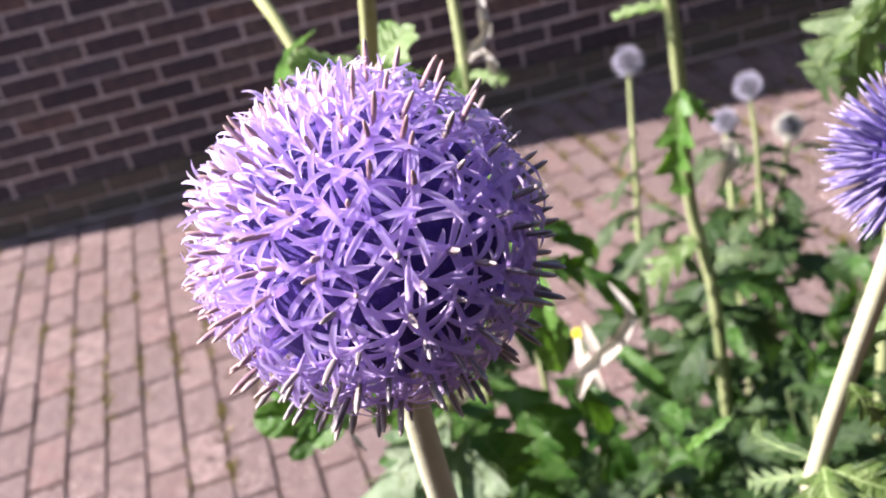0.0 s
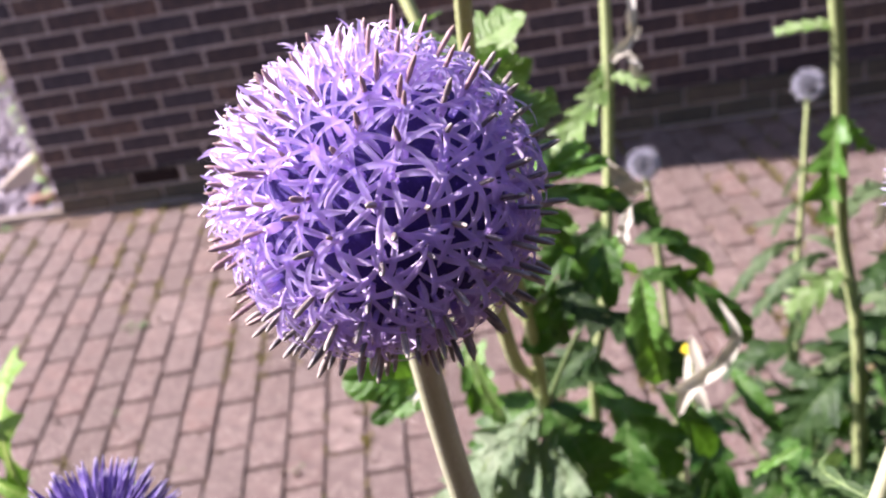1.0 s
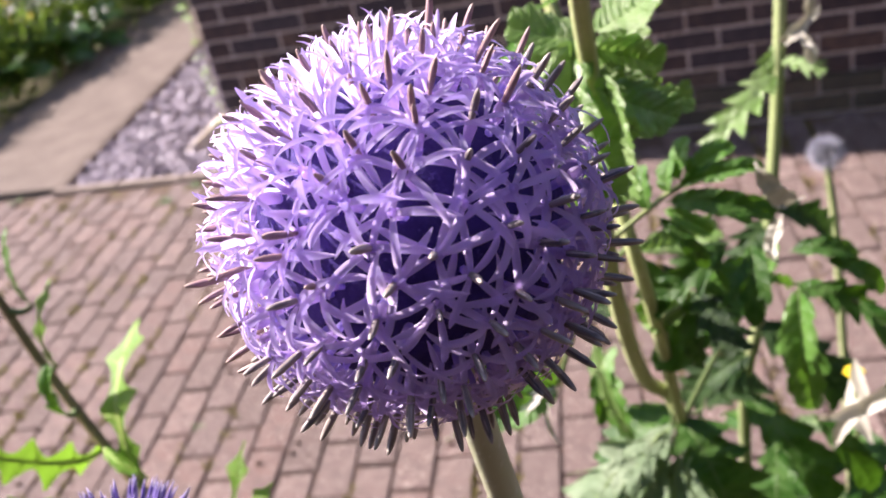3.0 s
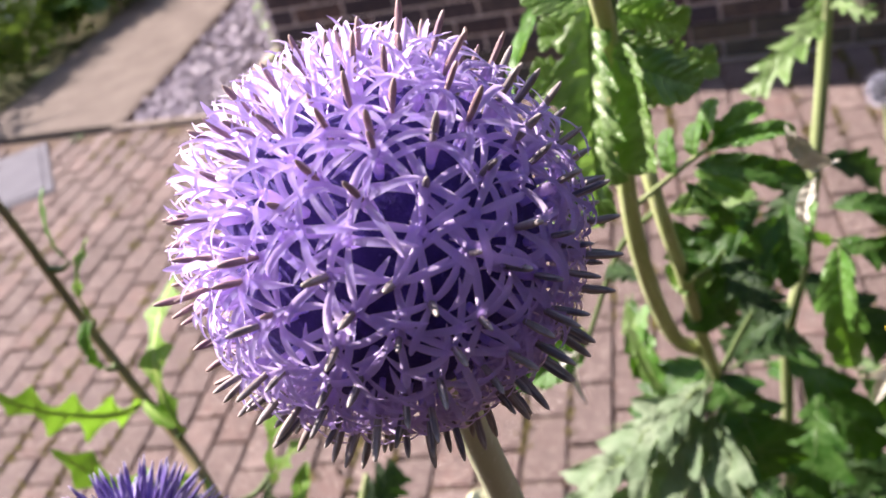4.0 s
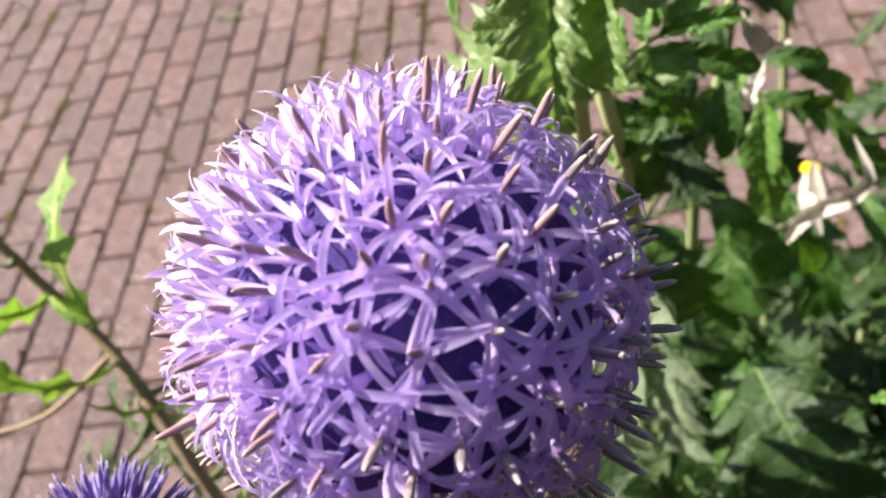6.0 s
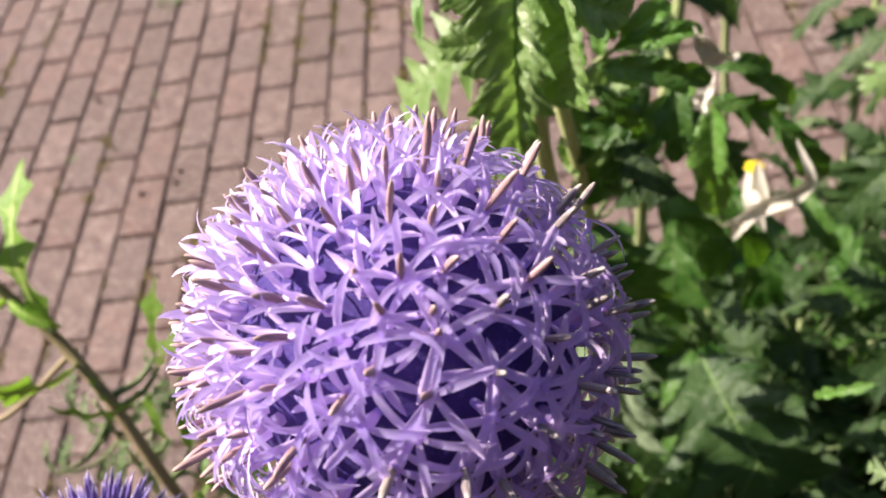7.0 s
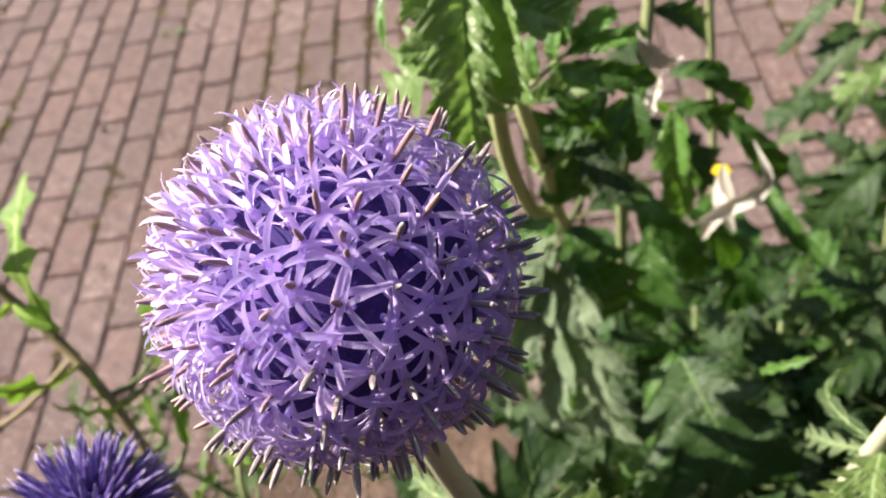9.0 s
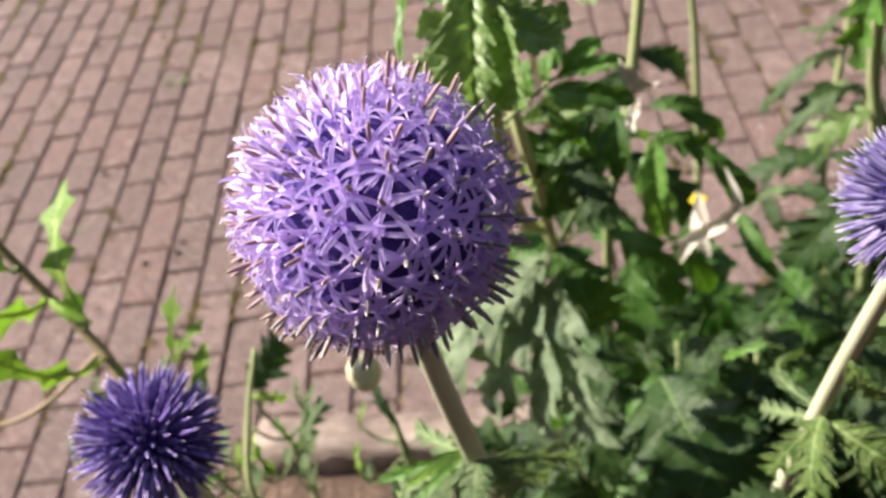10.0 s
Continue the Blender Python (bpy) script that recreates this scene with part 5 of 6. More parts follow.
# ---- ground ----
def sheet(name, points, z, mat, label, thick=0.0):
    v = [(x, y, z) for x, y in points]
    ob = new(name, mesh(name, v, [tuple(range(len(v)))], mat, False))
    return tagged(ob, label, "ground", kind="structure")


sheet("ground", [(-900, -900), (900, -900), (900, 900), (-900, 900)], -0.075, EARTH, "earth that runs on beyond the yard")
JOINT_TOP = -0.0095
sheet("paving_bed", [(-4.5, -4.6), (4.7, -4.6), (4.7, 0.02), (-4.5, 0.02)], JOINT_TOP, JOINT, "dark sandy bed with moss in the paving joints")


def soil_bed():
    rng = random.Random(2)
    nx, ny, v, f = 46, 30, [], []
    for j in range(ny + 1):
        for i in range(nx + 1):
            x, y = 1.22 + 3.4 * i / nx, -4.4 + 1.98 * j / ny
            v.append((x, y, 0.03 + 0.022 * noise.noise((x * 5, y * 5, 0)) + 0.010 * noise.noise((x * 17, y * 17, 3)) + rng.uniform(-0.003, 0.003)))
    for j in range(ny):
        for i in range(nx):
            a = j * (nx + 1) + i
            f.append((a, a + 1, a + nx + 2, a + nx + 1))
    tagged(new("flower_bed_soil", mesh("soil", v, f, SOIL)), "crumbly brown soil of the flower bed", "soil", kind="structure")


soil_bed()


def edging_log(x0, x1, y0, y1, height, depth, seed, label):
    """A weathered sleeper that edges the bed."""
    rng = random.Random(seed)
    c = Vector(((x0 + x1) / 2, (y0 + y1) / 2, height))
    ln = math.hypot(x1 - x0, y1 - y0)
    bm = bmesh.new()
    n, ring = 22, 12
    rings = []
    for i in range(n + 1):
        x = (i / n - 0.5) * ln
        row = []
        for k in range(ring):
            a = 2 * math.pi * k / ring + math.pi / ring
            cy, cz = math.cos(a), math.sin(a)
            m = max(abs(cy), abs(cz)) ** 0.75
            y = cy / m * depth * 0.52
            z = cz / m * (height + 0.06) * 0.5 - (height + 0.06) * 0.5 + 0.0
            w = 0.006 * noise.noise((x * 4, k * 1.7, seed)) + 0.003 * rng.uniform(-1, 1)
            end = 0.94 if i in (0, n) else 1.0
            row.append(bm.verts.new((x, y * end + w, z * 1.0 + w)))
        rings.append(row)
    for i in range(n):
        for k in range(ring):
            bm.faces.new((rings[i][k], rings[i + 1][k], rings[i + 1][(k + 1) % ring], rings[i][(k + 1) % ring]))
    bm.faces.new(rings[0])
    bm.faces.new(rings[-1][::-1])
    bmesh.ops.recalc_face_normals(bm, faces=bm.faces)
    ob = new("bed_edging", from_bm("bed_edging", bm, TIMBER, True))
    ob.matrix_world = Matrix.Translation(c) @ pose(0, 0, 0, 0, 0, math.degrees(math.atan2(y1 - y0, x1 - x0)))
    return tagged(ob, label, "edging", "bed edging")


edging_log(1.30, 2.25, -2.470, -2.430, 0.105, 0.090, 3, "weathered timber sleeper edging the flower bed")
edging_log(2.27, 3.4, -2.428, -2.385, 0.10, 0.090, 4, "weathered timber sleeper edging the flower bed")


# ---- path, gravel and kerb beside the house ----
def slab(name, pts, top, thick, mat, label, category):
    c = sum((Vector((x, y, 0)) for x, y in pts), Vector()) / len(pts)
    n = len(pts)
    v = [(x - c.x, y - c.y, top) for x, y in pts] + [(x - c.x, y - c.y, top - thick) for x, y in pts]
    f = [tuple(range(n)), tuple(range(2 * n - 1, n - 1, -1))] + [(i + n, (i + 1) % n + n, (i + 1) % n, i) for i in range(n)]
    bm = bmesh.new()
    d = mesh("tmp", v, f, mat, False)
    bm.from_mesh(d)
    bmesh.ops.bevel(bm, geom=[e for e in bm.edges if all(abs(q.co.z - top) < 1e-6 for q in e.verts)], offset=0.006, segments=2, affect="EDGES")
    ob = new(name, from_bm(name, bm, mat))
    ob.location = c
    return tagged(ob, label, category, kind="structure")


def edge_x(y):
    """The path's edge towards the gravel."""
    return -1.03 - 0.14 * y


ys = [0.062 + 4.2 * i / 12 for i in range(13)]
slab("path", [(edge_x(y), y) for y in ys] + [(-1.3, 4.6), (-2.45, 4.4), (-2.35, 3.0), (-2.15, 1.6), (-2.02, 0.4), (-2.0, 0.062)], 0.012, 0.08, CONCRETE, "pale concrete garden path in sun and shade", "path")
slab("path_side", [(-2.02, 0.062), (-2.03, 0.3), (-6.0, 0.5), (-6.0, 0.062)], 0.008, 0.08, CONCRETE, "pale concrete path", "path")
for i in range(12):
    y0, y1 = ys[i], ys[i + 1] - 0.006
    slab("path_edging", [(edge_x(y0) + 0.045, y0), (edge_x(y1) + 0.045, y1), (edge_x(y1) + 0.004, y1), (edge_x(y0) + 0.004, y0)], 0.017, 0.09, CONCRETE, "concrete edging between path and slate", "edging")
for i in range(3):
    slab("kerb", [(-1.03 + 0.343 * i, 0.004), (-0.692 + 0.343 * i, 0.004), (-0.692 + 0.343 * i, 0.056), (-1.03 + 0.343 * i, 0.056)], 0.018, 0.09, KERB, "pale concrete pin kerb", "kerb")
sheet("gravel_bed", [(-1.02, 0.05), (0.0, 0.05), (0.0, 4.3), (-1.75, 4.3)], -0.03, SOIL, "dark earth under slate chippings")


def slate_chips():
    rng = random.Random(17)
    verts, faces = [], []
    for _ in range(5200):
        y = 0.06 + 3.6 * rng.random() ** 1.15
        lo = edge_x(y) + 0.05
        x = rng.uniform(lo, -0.012)
        z = -0.028 + 0.03 * rng.random() + 0.012 * noise.noise((x * 4, y * 4, 0))
        s = rng.uniform(0.013, 0.030)
        turn = Euler((rng.uniform(-0.5, 0.5), rng.uniform(-0.5, 0.5), rng.uniform(0, 6.3))).to_matrix()
        n = rng.choice((4, 5, 5, 6))
        o = len(verts)
        ang = sorted(6.283 * k / n + rng.uniform(-0.3, 0.3) for k in range(n))
        rad = [s * rng.uniform(0.7, 1.15) for _ in range(n)]
        h = s * rng.uniform(0.22, 0.4)
        for zz, sh in ((h, 0.82), (-h, 1.0)):
            for a, r in zip(ang, rad):
                verts.append(turn @ Vector((math.cos(a) * r * sh * 1.25, math.sin(a) * r * sh * 0.85, zz)) + Vector((x, y, z)))
        faces.append(tuple(range(o, o + n)))
        faces.append(tuple(range(o + 2 * n - 1, o + n - 1, -1)))
        faces += [(o + n + k, o + n + (k + 1) % n, o + (k + 1) % n, o + k) for k in range(n)]
    tagged(new("slate_chippings", mesh("slate", verts, faces, SLATE, False)), "purple-grey slate chippings beside the house", "gravel", kind="stuff")


slate_chips()


def wedge_stone():
    bm = bmesh.new()
    p = [(-0.12, -0.07, 0), (0.10, -0.035, 0), (0.11, 0.06, 0), (-0.06, 0.06, 0), (0.10, 0.0, 0.12), (0.11, 0.055, 0.14), (-0.09, -0.05, 0.028)]
    for q in p:
        bm.verts.new(q)
    bmesh.ops.convex_hull(bm, input=list(bm.verts))
    bmesh.ops.bevel(bm, geom=list(bm.edges), offset=0.006, segments=1, affect="EDGES")
    ob = new("stone", from_bm("stone", bm, STONE))
    ob.location = (-0.40, 0.45, -0.008)
    ob.rotation_euler = (0, 0, 0.25)
    tagged(ob, "pale wedge-shaped stone leaning in the slate", "stone")
    bm = bevelled_box(0.10, 0.07, 0.05, 0.006, 1, 0.006, random.Random(1))
    ob = new("broken_brick", from_bm("broken_brick", bm, RED_BRICK))
    ob.location, ob.rotation_euler = (-0.165, 0.18, 0.035), (0.1, 0.1, 0.6)
    tagged(ob, "broken piece of red brick at the wall's corner", "brick")


wedge_stone()


def access_cover():
    base = Vector((-1.37, -0.44, 0.0))
    t = thing("access_cover", base, "flat grey cover let into the paving", "cover", kind="structure")
    part("frame", from_bm("frame", bevelled_box(0.66, 0.48, 0.05, 0.004), COVER), t, "", pose(0, 0, 0.007, 0, 0, -51))
    part("lid", from_bm("lid", bevelled_box(0.605, 0.425, 0.03, 0.012, 2), COVER), t, "", pose(0, 0, 0.012, 0, 0, -51))
    for x in (-0.2, 0.2):
        part("keyhole", from_bm("keyhole", bevelled_box(0.05, 0.016, 0.004, 0.001), DPC), t, "", pose(x * 0.63, -x * 0.78, 0.0145, 0, 0, -51))


access_cover()


# ---- planting along the path ----
def border():
    rng = random.Random(31)
    verts, faces = [], []
    for _ in range(19000):
        y = rng.uniform(0.25, 6.0)
        x = -2.12 - 0.16 * y * 0.5 - abs(rng.gauss(0, 0.9)) if rng.random() < 0.62 else rng.uniform(-3.5, 0.2)
        if x > -2.2 and y < 4.3:
            y = rng.uniform(4.35, 6.0)
        h = (0.22 + 0.80 * min(1.0, 0.8 * abs(x + 2.1) if y < 4.3 else 0.5 + (y - 4.3))) * (0.6 + 0.6 * noise.noise((x * 1.5, y * 1.5, 2)) + 0.4)
        z = rng.uniform(0.0, max(0.1, h))
        if noise.noise((x * 3.2, y * 3.2, z * 4.0 + 7)) < -0.10:
            continue
        grassy = noise.noise((x * 1.8, y * 1.8, 9)) > 0.0
        ln, w = (rng.uniform(0.14, 0.42), rng.uniform(0.004, 0.012)) if grassy else (rng.uniform(0.06, 0.16), rng.uniform(0.014, 0.038))
        d = Vector((rng.gauss(0, 0.6), rng.gauss(0, 0.6), rng.uniform(0.1, 1.2) + 0.8 * grassy)).normalized()
        s = d.cross(Vector((rng.gauss(0, 1), rng.gauss(0, 1), 0.3))).normalized()
        o = len(verts)
        p = Vector((x, y, z))
        bend = Vector((0, 0, -0.25 * ln))
        verts += [p - s * w * 0.4, p + s * w * 0.4, p + d * ln * 0.5 - s * w, p + d * ln * 0.5 + s * w, p + d * ln + bend]
        faces += [(o, o + 1, o + 3, o + 2), (o + 2, o + 3, o + 4)]
    tagged(new("border_foliage", mesh("border", verts, faces, LEAF_FAR)), "dense green border of grasses and leaves along the path", "planting", kind="stuff")
    for name, mat, count, r, lab, seed in (("white_flowers", WHITE_PETAL, 520, 0.034, "small white flowers in clusters over the border", 5), ("yellow_flowers", YELLOW_PETAL, 44, 0.042, "a few yellow flowers in the border", 6)):
        rng = random.Random(seed)
        verts, faces = [], []
        for n in range(count):
            if n % 4 == 0:
                y0 = rng.uniform(0.8, 4.8)
                x0 = -2.24 - 0.07 * y0 - abs(rng.gauss(0, 0.32))
            x, y = x0 + rng.gauss(0, 0.045), y0 + rng.gauss(0, 0.045)
            c = Vector((x, y, 0.22 + 0.72 * min(1.0, 0.8 * abs(x + 2.1)) + rng.uniform(-0.06, 0.12)))
            q = Euler((rng.uniform(-0.6, 0.6), rng.uniform(-0.6, 0.6), 0)).to_matrix()
            for k in range(6):
                a = k * 1.047
                o = len(verts)
                for rr, da, zz in ((0.12, 0, 0.2), (0.7, -0.4, 0.05), (1.0, 0, 0.0), (0.7, 0.4, 0.05)):
                    verts.append(c + q @ Vector((math.cos(a + da) * rr * r, math.sin(a + da) * rr * r, zz * r)))
                faces.append((o, o + 1, o + 2, o + 3))
        tagged(new(name, mesh(name, verts, faces, mat)), lab, "flowers", kind="stuff")


border()


def broad_leaf_plant(base, seed, count):
    base = Vector(base)
    t = thing("broad_leaf_plant", base, "low plant with broad dark leaves beside the path", "plant")
    rng = random.Random(seed)
    stalk("stem", [base - Vector((0, 0, 0.02)), base + Vector((0.0, 0.01, 0.08)), base + Vector((0.01, 0.0, 0.20))], base, 0.012, 0.006, STALK_BROWN, t)
    for k in range(count):
        a = 2.4 * k + rng.uniform(-0.3, 0.3)
        ln = rng.uniform(0.20, 0.34)
        root = base + Vector((0.004, 0.004, 0.05 + 0.14 * k / count))
        leaf(t, base, root, root + Vector((math.cos(a) * ln, math.sin(a) * ln, rng.uniform(-0.05, 0.75) * ln)), rng.choice(LANCE + BROAD[:1]), (0.2, -0.3, 0.9), rng.uniform(1.0, 1.4))


for spot, seed, count in (((-2.34, 2.16, 0.0), 3, 13), ((-2.38, 2.62, 0.0), 8, 10), ((-2.42, 1.70, 0.0), 12, 11)):
    broad_leaf_plant(spot, seed, count)


def wall_climber():
    base = Vector((-0.03, 0.03, 0.0))
    t = thing("wall_climber", base, "thin yellow-green climber up the wall's corner", "climber")
    rng = random.Random(9)
    stalk("stem", [(-0.035, 0.035, -0.02), (-0.03, 0.03, 0.4), (-0.035, 0.03, 0.8), (-0.03, 0.03, 1.3)], base, 0.004, 0.002, STALK_BROWN, t)
    for k in range(52):
        p = Vector((-0.032, 0.03, 0.08 + 1.2 * k / 51))
        a = rng.uniform(2.3, 4.3)
        ln = rng.uniform(0.03, 0.075)
        leaf(t, base, p, p + Vector((math.cos(a) * ln, math.sin(a) * ln * 0.6, rng.uniform(-0.7, 0.4) * ln)), rng.choice(FRESH + STRAP + PALE_LOBED[:1]), (-0.5, -0.5, 0.8), 0.9)


wall_climber()


# ---- moss and weeds in the joints ----
U0, PITCH_U, V0, PITCH_V, TURN_P = 0.6443, 0.1022, -1.067, 0.2025, radians(7.0)
CU, SU = math.cos(TURN_P), math.sin(TURN_P)


def paving_xy(u, v):
    return u * CU - v * SU, u * SU + v * CU


def joint_moss():
    rng = random.Random(13)
    verts, faces = [], []
    for _ in range(3600):
        k, v = rng.randint(-16, 30), rng.uniform(-3.0, 0.3)
        u = U0 + PITCH_U * k + rng.gauss(0, 0.003)
        x, y = paving_xy(u, v)
        if y > -0.03 or noise.noise((x * 3.1, y * 3.1, 4)) < 0.06 or (x > 1.2 and y < -2.3):
            continue
        for b in range(rng.randint(4, 9)):
            o = len(verts)
            p = Vector((x + rng.gauss(0, 0.007), y + rng.gauss(0, 0.014), JOINT_TOP))
            a, h, w = rng.uniform(0, 6.3), rng.uniform(0.012, 0.030), rng.uniform(0.002, 0.005)
            d = Vector((math.cos(a) * 0.6, math.sin(a) * 0.6, 1.0)) * h
            s = Vector((-math.sin(a), math.cos(a), 0)) * w
            verts += [p - s, p + s, p + d * 0.6 + s * 0.8, p + d, p + d * 0.6 - s * 0.8]
            faces.append((o, o + 1, o + 2, o + 3, o + 4))
    tagged(new("joint_moss", mesh("moss", verts, faces, MOSS)), "moss and tiny weeds in the paving joints", "moss", kind="stuff")


joint_moss()


def paving_debris():
    """Crumbs of soil and grit that have gathered on the blocks."""
    rng = random.Random(29)
    verts, faces = [], []
    for _ in range(420):
        x, y = rng.uniform(-0.6, 2.2), rng.uniform(-2.35, -0.4)
        s = rng.choice((0.002, 0.003, 0.003, 0.004, 0.006, 0.010))
        o, turn = len(verts), Euler((rng.uniform(0, 6), rng.uniform(0, 6), rng.uniform(0, 6))).to_matrix()
        for q in ((1, 0, 0), (-1, 0, 0), (0, 1, 0), (0, -1, 0), (0, 0, 0.8), (0, 0, -0.8)):
            verts.append(Vector((x, y, 0.002 + s * 0.4)) + turn @ Vector(q) * s * rng.uniform(0.7, 1.2))
        faces += [(o + a, o + b, o + c) for a, b, c in ((0, 2, 4), (2, 1, 4), (1, 3, 4), (3, 0, 4), (2, 0, 5), (1, 2, 5), (3, 1, 5), (0, 3, 5))]
    tagged(new("paving_debris", mesh("debris", verts, faces, SOIL, False)), "crumbs of soil and grit on the paving", "debris", kind="stuff")


paving_debris()


def paving_weed(x, y, size, seed, label):
    rng = random.Random(seed)
    base = Vector((x, y, -0.012))
    t = thing("paving_weed", base, label, "weed", "weeds in the paving")
    size *= 0.72
    for k in range(9):
        a = k * 2.4 + rng.uniform(-0.3, 0.3)
        tip = base + Vector((math.cos(a) * size, math.sin(a) * size, size * rng.uniform(0.3, 0.9)))
        leaf(t, base, base + Vector((0, 0, 0.002)), tip, rng.choice(FINE + GREY_LOBED[:1]), (0, 0, 1), 0.8)


for x, y, size, seed, lab in ((0.63, -0.985, 0.055, 1, "small rosette weed growing in a paving joint"), (-0.33, -0.19, 0.06, 2, "weed creeping over the kerb"),
                              (-0.24, -0.06, 0.05, 3, "weed creeping over the kerb"), (0.72, -1.43, 0.022, 4, "tiny weed in a paving joint"), (0.56, -1.69, 0.025, 5, "tiny weed in a paving joint"),
                              (-1.22, -0.02, 0.05, 6, "weed at the path's edge"), (0.98, -1.72, 0.03, 7, "tiny weed in a paving joint"), (1.30, -1.75, 0.03, 8, "tiny weed in a paving joint")):
    paving_weed(x, y, size, seed, lab)

# ---- unseen dark screens, added south and east to cut the sky light ----
def sky_screen(name, sx, sy, x, y):
    bm = bevelled_box(sx, sy, 3.1, 0.01)
    bmesh.ops.translate(bm, verts=bm.verts, vec=(x, y, 3.03))
    tagged(new(name, from_bm(name, bm, SCREEN_DARK)), "unseen dark screen added to hold back sky light", "wall", kind="structure")


# an invented dark tone, so the screens bounce little light back
SCREEN_DARK = speckle("sky_screen_dark", (0.030, 0.024, 0.018), (0.055, 0.042, 0.030), 5, (0.07, 0.055, 0.04), 40)
sky_screen("sky_screen_south", 9.2, 0.12, 1.6, -4.62)
sky_screen("sky_screen_east", 0.12, 4.5, 4.72, -2.28)

# ---- house wall: mortar core, dark strip, vent ----
HOUSE_L, HOUSE_D, HOUSE_H = 6.6, 4.2, 5.4
wall = new("wall_house", from_bm("wall_house", (lambda b: (bmesh.ops.create_cube(b, size=1.0), b)[1])(bmesh.new()), MORTAR))
for v in wall.data.vertices:
    v.co = Vector((0.0045 + (v.co.x + 0.5) * (HOUSE_L - 0.009), 0.0045 + (v.co.y + 0.5) * (HOUSE_D - 0.009), -0.06 + (v.co.z + 0.5) * (HOUSE_H + 0.06)))
tagged(wall, "dark brown brick house wall with pale mortar, in shade", "wall", kind="structure")
part("damp_course", from_bm("damp_course", bevelled_box(HOUSE_L - 0.01, 0.012, 0.0085, 0.001), DPC), wall, "black damp-proof strip", Matrix.Translation((HOUSE_L / 2, 0.0045, 0.1545)))
VENT = (0.335, 0.550)
part("vent", from_bm("vent", bevelled_box(VENT[1] - VENT[0] - 0.012, 0.012, 0.062, 0.002), VENT_DARK), wall, "dark air brick", Matrix.Translation(((VENT[0] + VENT[1]) / 2, 0.009, 0.143)))
for i in range(4):
    part("vent_bar", from_bm("vent_bar", bevelled_box(VENT[1] - VENT[0] - 0.016, 0.012, 0.006, 0.001), VENT_DARK), wall, "", Matrix.Translation(((VENT[0] + VENT[1]) / 2, 0.005, 0.095 + 0.013 * i)))


def brick_shapes(length, mat):
    out = []
    for i in range(3):
        rng = random.Random(100 + i)
        out.append(from_bm("brick", bevelled_box(length, 0.020, 0.065, 0.0035, 1, 0.0016, rng), mat))
    return out


FULL, HEADER = brick_shapes(0.215, BRICK), brick_shapes(0.1025, BRICK)
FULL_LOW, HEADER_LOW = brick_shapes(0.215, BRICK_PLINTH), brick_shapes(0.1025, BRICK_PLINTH)


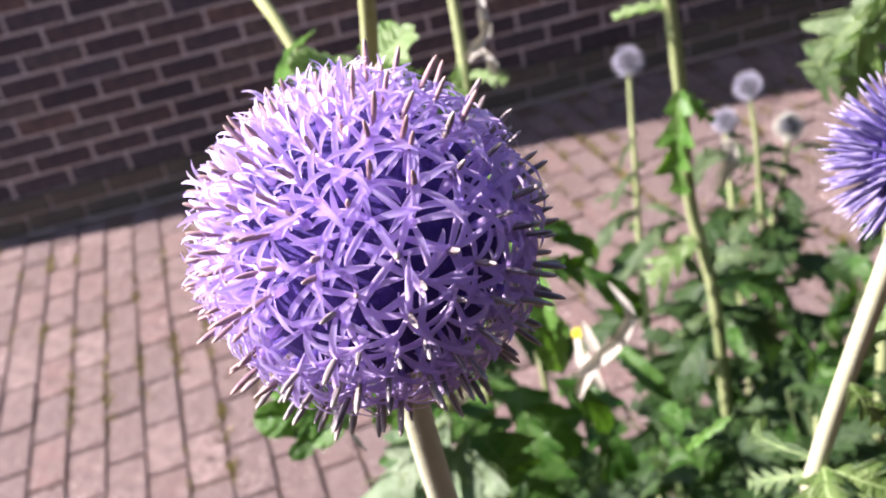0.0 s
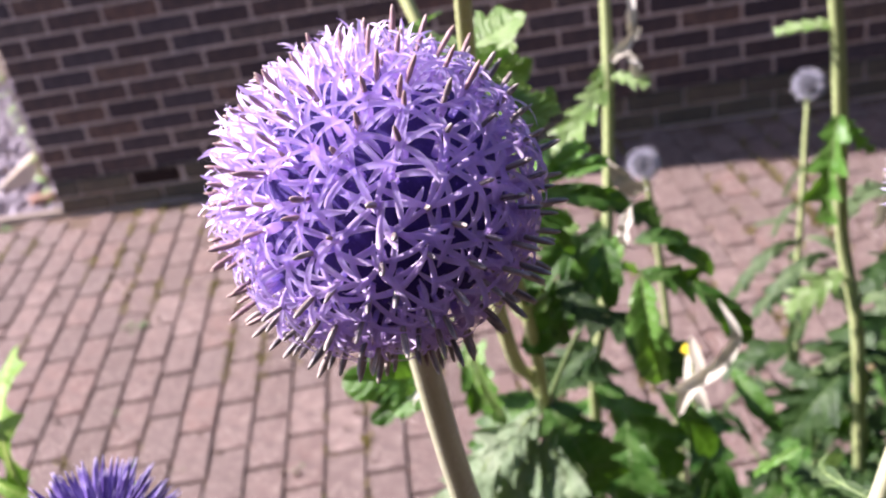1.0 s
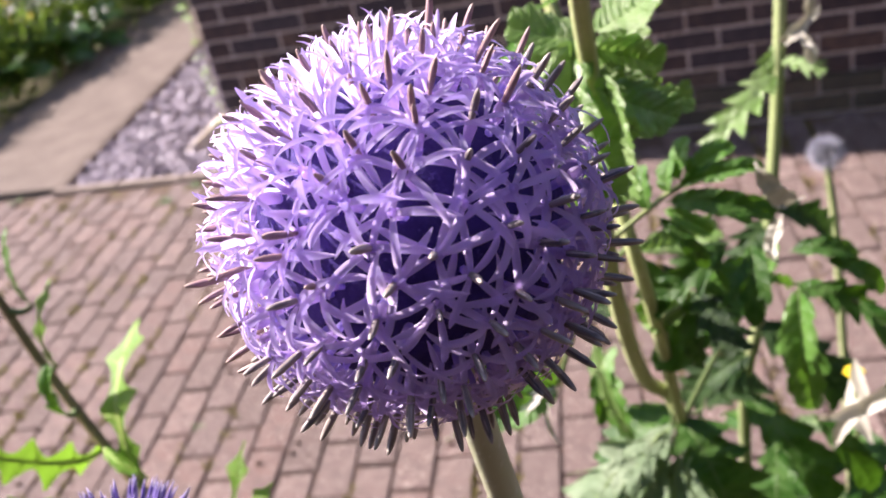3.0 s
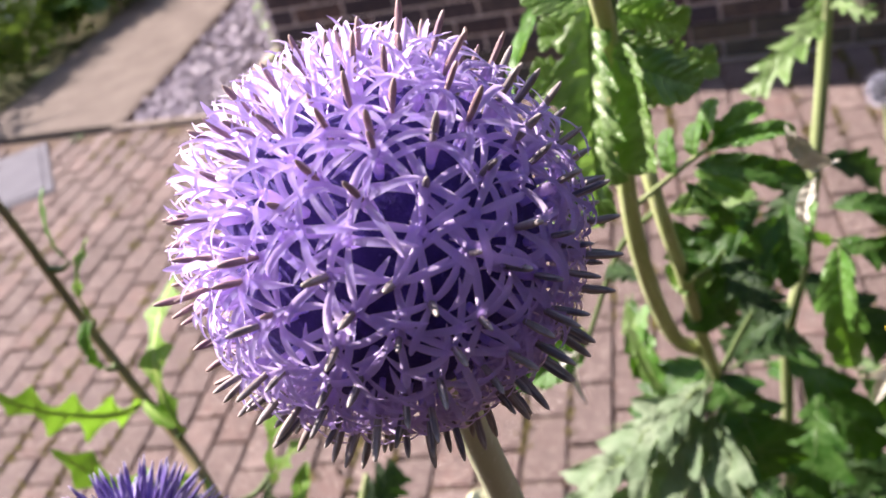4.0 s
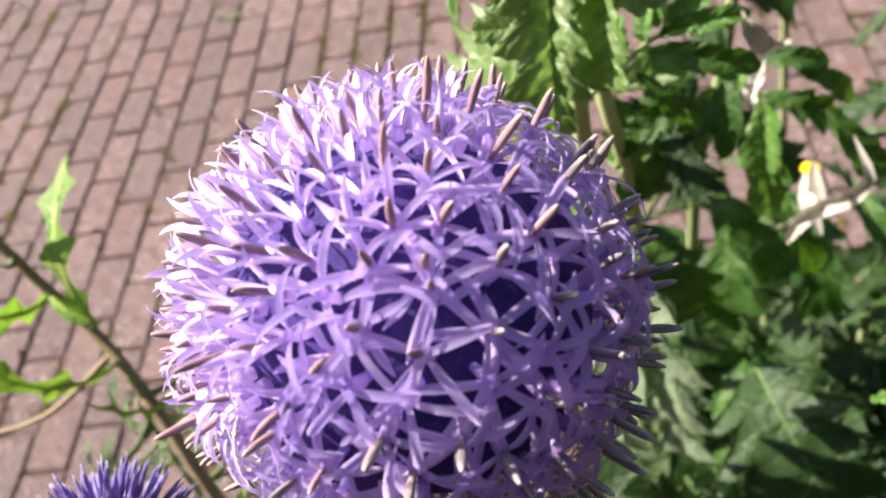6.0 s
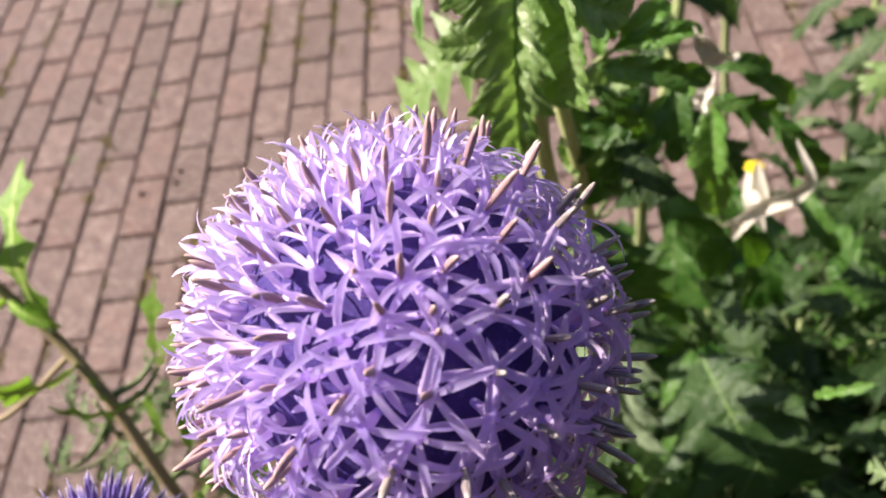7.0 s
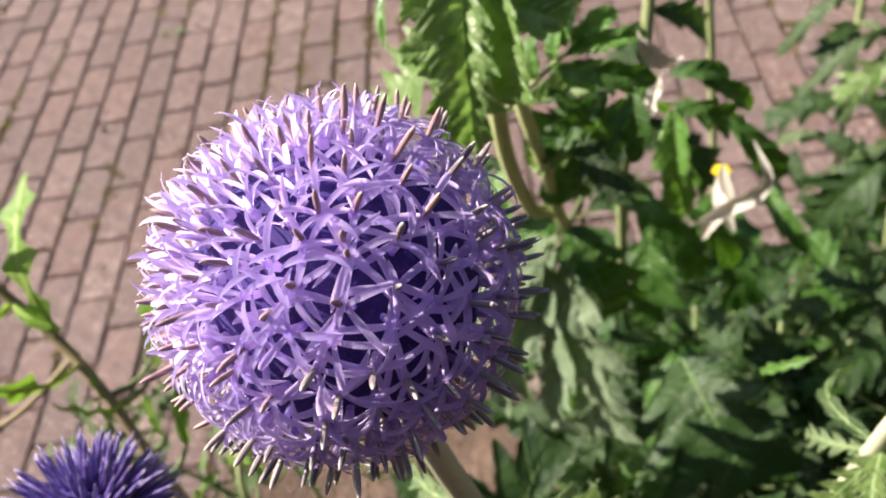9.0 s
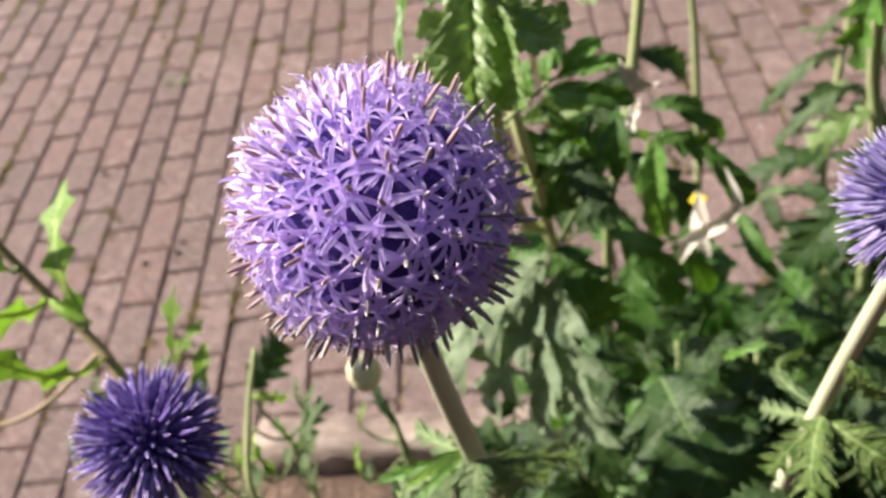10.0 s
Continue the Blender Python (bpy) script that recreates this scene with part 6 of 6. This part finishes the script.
def house_bricks():
    rng = random.Random(77)
    rest_v, rest_f = [], []
    box = [(0, 1, 2, 3), (7, 6, 5, 4), (0, 4, 5, 1), (1, 5, 6, 2), (2, 6, 7, 3), (3, 7, 4, 0)]

    def loose(c, sx, sy, sz):
        o = len(rest_v)
        for z in (-1, 1):
            for x, y in ((-1, -1), (1, -1), (1, 1), (-1, 1)):
                k = 0.97 if z == 1 else 1.0
                rest_v.append((c[0] + x * sx / 2, c[1] + y * sy / 2 * k, c[2] + z * sz / 2))
        rest_f.extend(tuple(i + o for i in f) for f in box)

    for course in range(72):
        z = course * 0.075 + 0.005
        header = course % 2 == 1
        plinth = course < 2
        x = 0.0
        first = True
        while x < HOUSE_L - 0.05:
            ln = 0.1025 if (header and first) else 0.215
            x1 = min(x + ln, HOUSE_L)
            mid = (x + x1) / 2
            near = course < 14 and x < 4.6
            out = -0.004 if plinth else 0.0
            if course == 1 and VENT[0] - 0.03 < mid < VENT[1] + 0.03:
                pass
            elif near and abs((x1 - x) - ln) < 1e-6:
                m = Matrix.Translation((mid, 0.010 + out + rng.uniform(-0.0015, 0.0015), z + 0.0675 + rng.uniform(-0.001, 0.001))) @ pose(0, 0, 0, 0, rng.uniform(-0.25, 0.25), rng.uniform(-0.3, 0.3))
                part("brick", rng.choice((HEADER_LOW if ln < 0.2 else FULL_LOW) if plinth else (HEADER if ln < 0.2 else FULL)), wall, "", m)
            else:
                loose((mid, 0.010 + rng.uniform(-0.001, 0.001), z + 0.035), x1 - x, 0.020, 0.065)
            x = x1 + 0.010
            first = False
        y = 0.115 if not header else 0.228
        while y < HOUSE_D - 0.05:
            y1 = min(y + 0.215, HOUSE_D)
            loose((0.010, (y + y1) / 2, z + 0.035), 0.020, y1 - y, 0.065)
            y = y1 + 0.010
        loose((0.010, (0.022 + (0.105 if not header else 0.218)) / 2, z + 0.035), 0.020, (0.105 if not header else 0.218) - 0.022, 0.065)
    part("brickwork", mesh("brickwork", rest_v, rest_f, BRICK_REST, False), wall, "", kind="stuff")


# ---- block paving ----
PAVERS = []
for i in range(4):
    bm = bevelled_box(0.0966, 0.1972, 0.045, 0.0048, 2, 0.0018, random.Random(200 + i))
    PAVERS.append(from_bm("paver", bm, PAVER))


def paving():
    rng = random.Random(55)
    floor = tagged(new("paving", from_bm("paving", bevelled_box(0.0966, 0.1972, 0.045, 0.0048, 2), PAVER)), "pinkish brown block paving with mossy joints, partly in shade", "paving", kind="structure")
    x, y = paving_xy(U0 + PITCH_U * 0.5, V0 + PITCH_V * 0.5)
    home = Matrix.Translation((x, y, 0)) @ pose(0, 0, 0, 0, 0, 7.0)
    floor.matrix_basis = home
    back = home.inverted()
    src = PAVERS[0]
    sv, sf = [v.co.copy() for v in src.vertices], [tuple(p.vertices) for p in src.polygons]
    rest_v, rest_f, count = [], [], 0
    for k in range(-52, 62):
        shift = PITCH_V * 0.5 if (k - 3) % 2 else 0.0
        for n in range(-26, 8):
            u, v = U0 + PITCH_U * (k + 0.5), V0 + PITCH_V * (n + 0.5) + shift
            x, y = paving_xy(u, v)
            if y > -0.055 or x < -4.3 or x > 4.6 or y < -4.48 or (x > 1.3 and y < -2.46):
                continue
            if math.hypot(x - floor.location.x, y - floor.location.y) < 0.05:
                continue
            m = Matrix.Translation((x, y, rng.uniform(-0.0025, 0.0025))) @ pose(0, 0, 0, rng.uniform(-0.5, 0.5), rng.uniform(-0.6, 0.6), 7.0 + rng.uniform(-0.5, 0.5))
            if -0.35 < x < 2.25 and -2.42 < y < -0.28:
                part("paver", rng.choice(PAVERS), floor, "", back @ m)
                count += 1
            else:
                m = back @ m
                o = len(rest_v)
                rest_v.extend(m @ q for q in sv)
                rest_f.extend(tuple(i + o for i in f) for f in sf)
    part("pavers", mesh("pavers", rest_v, rest_f, PAVER_REST, False), floor, "", kind="stuff")


paving()
house_bricks()
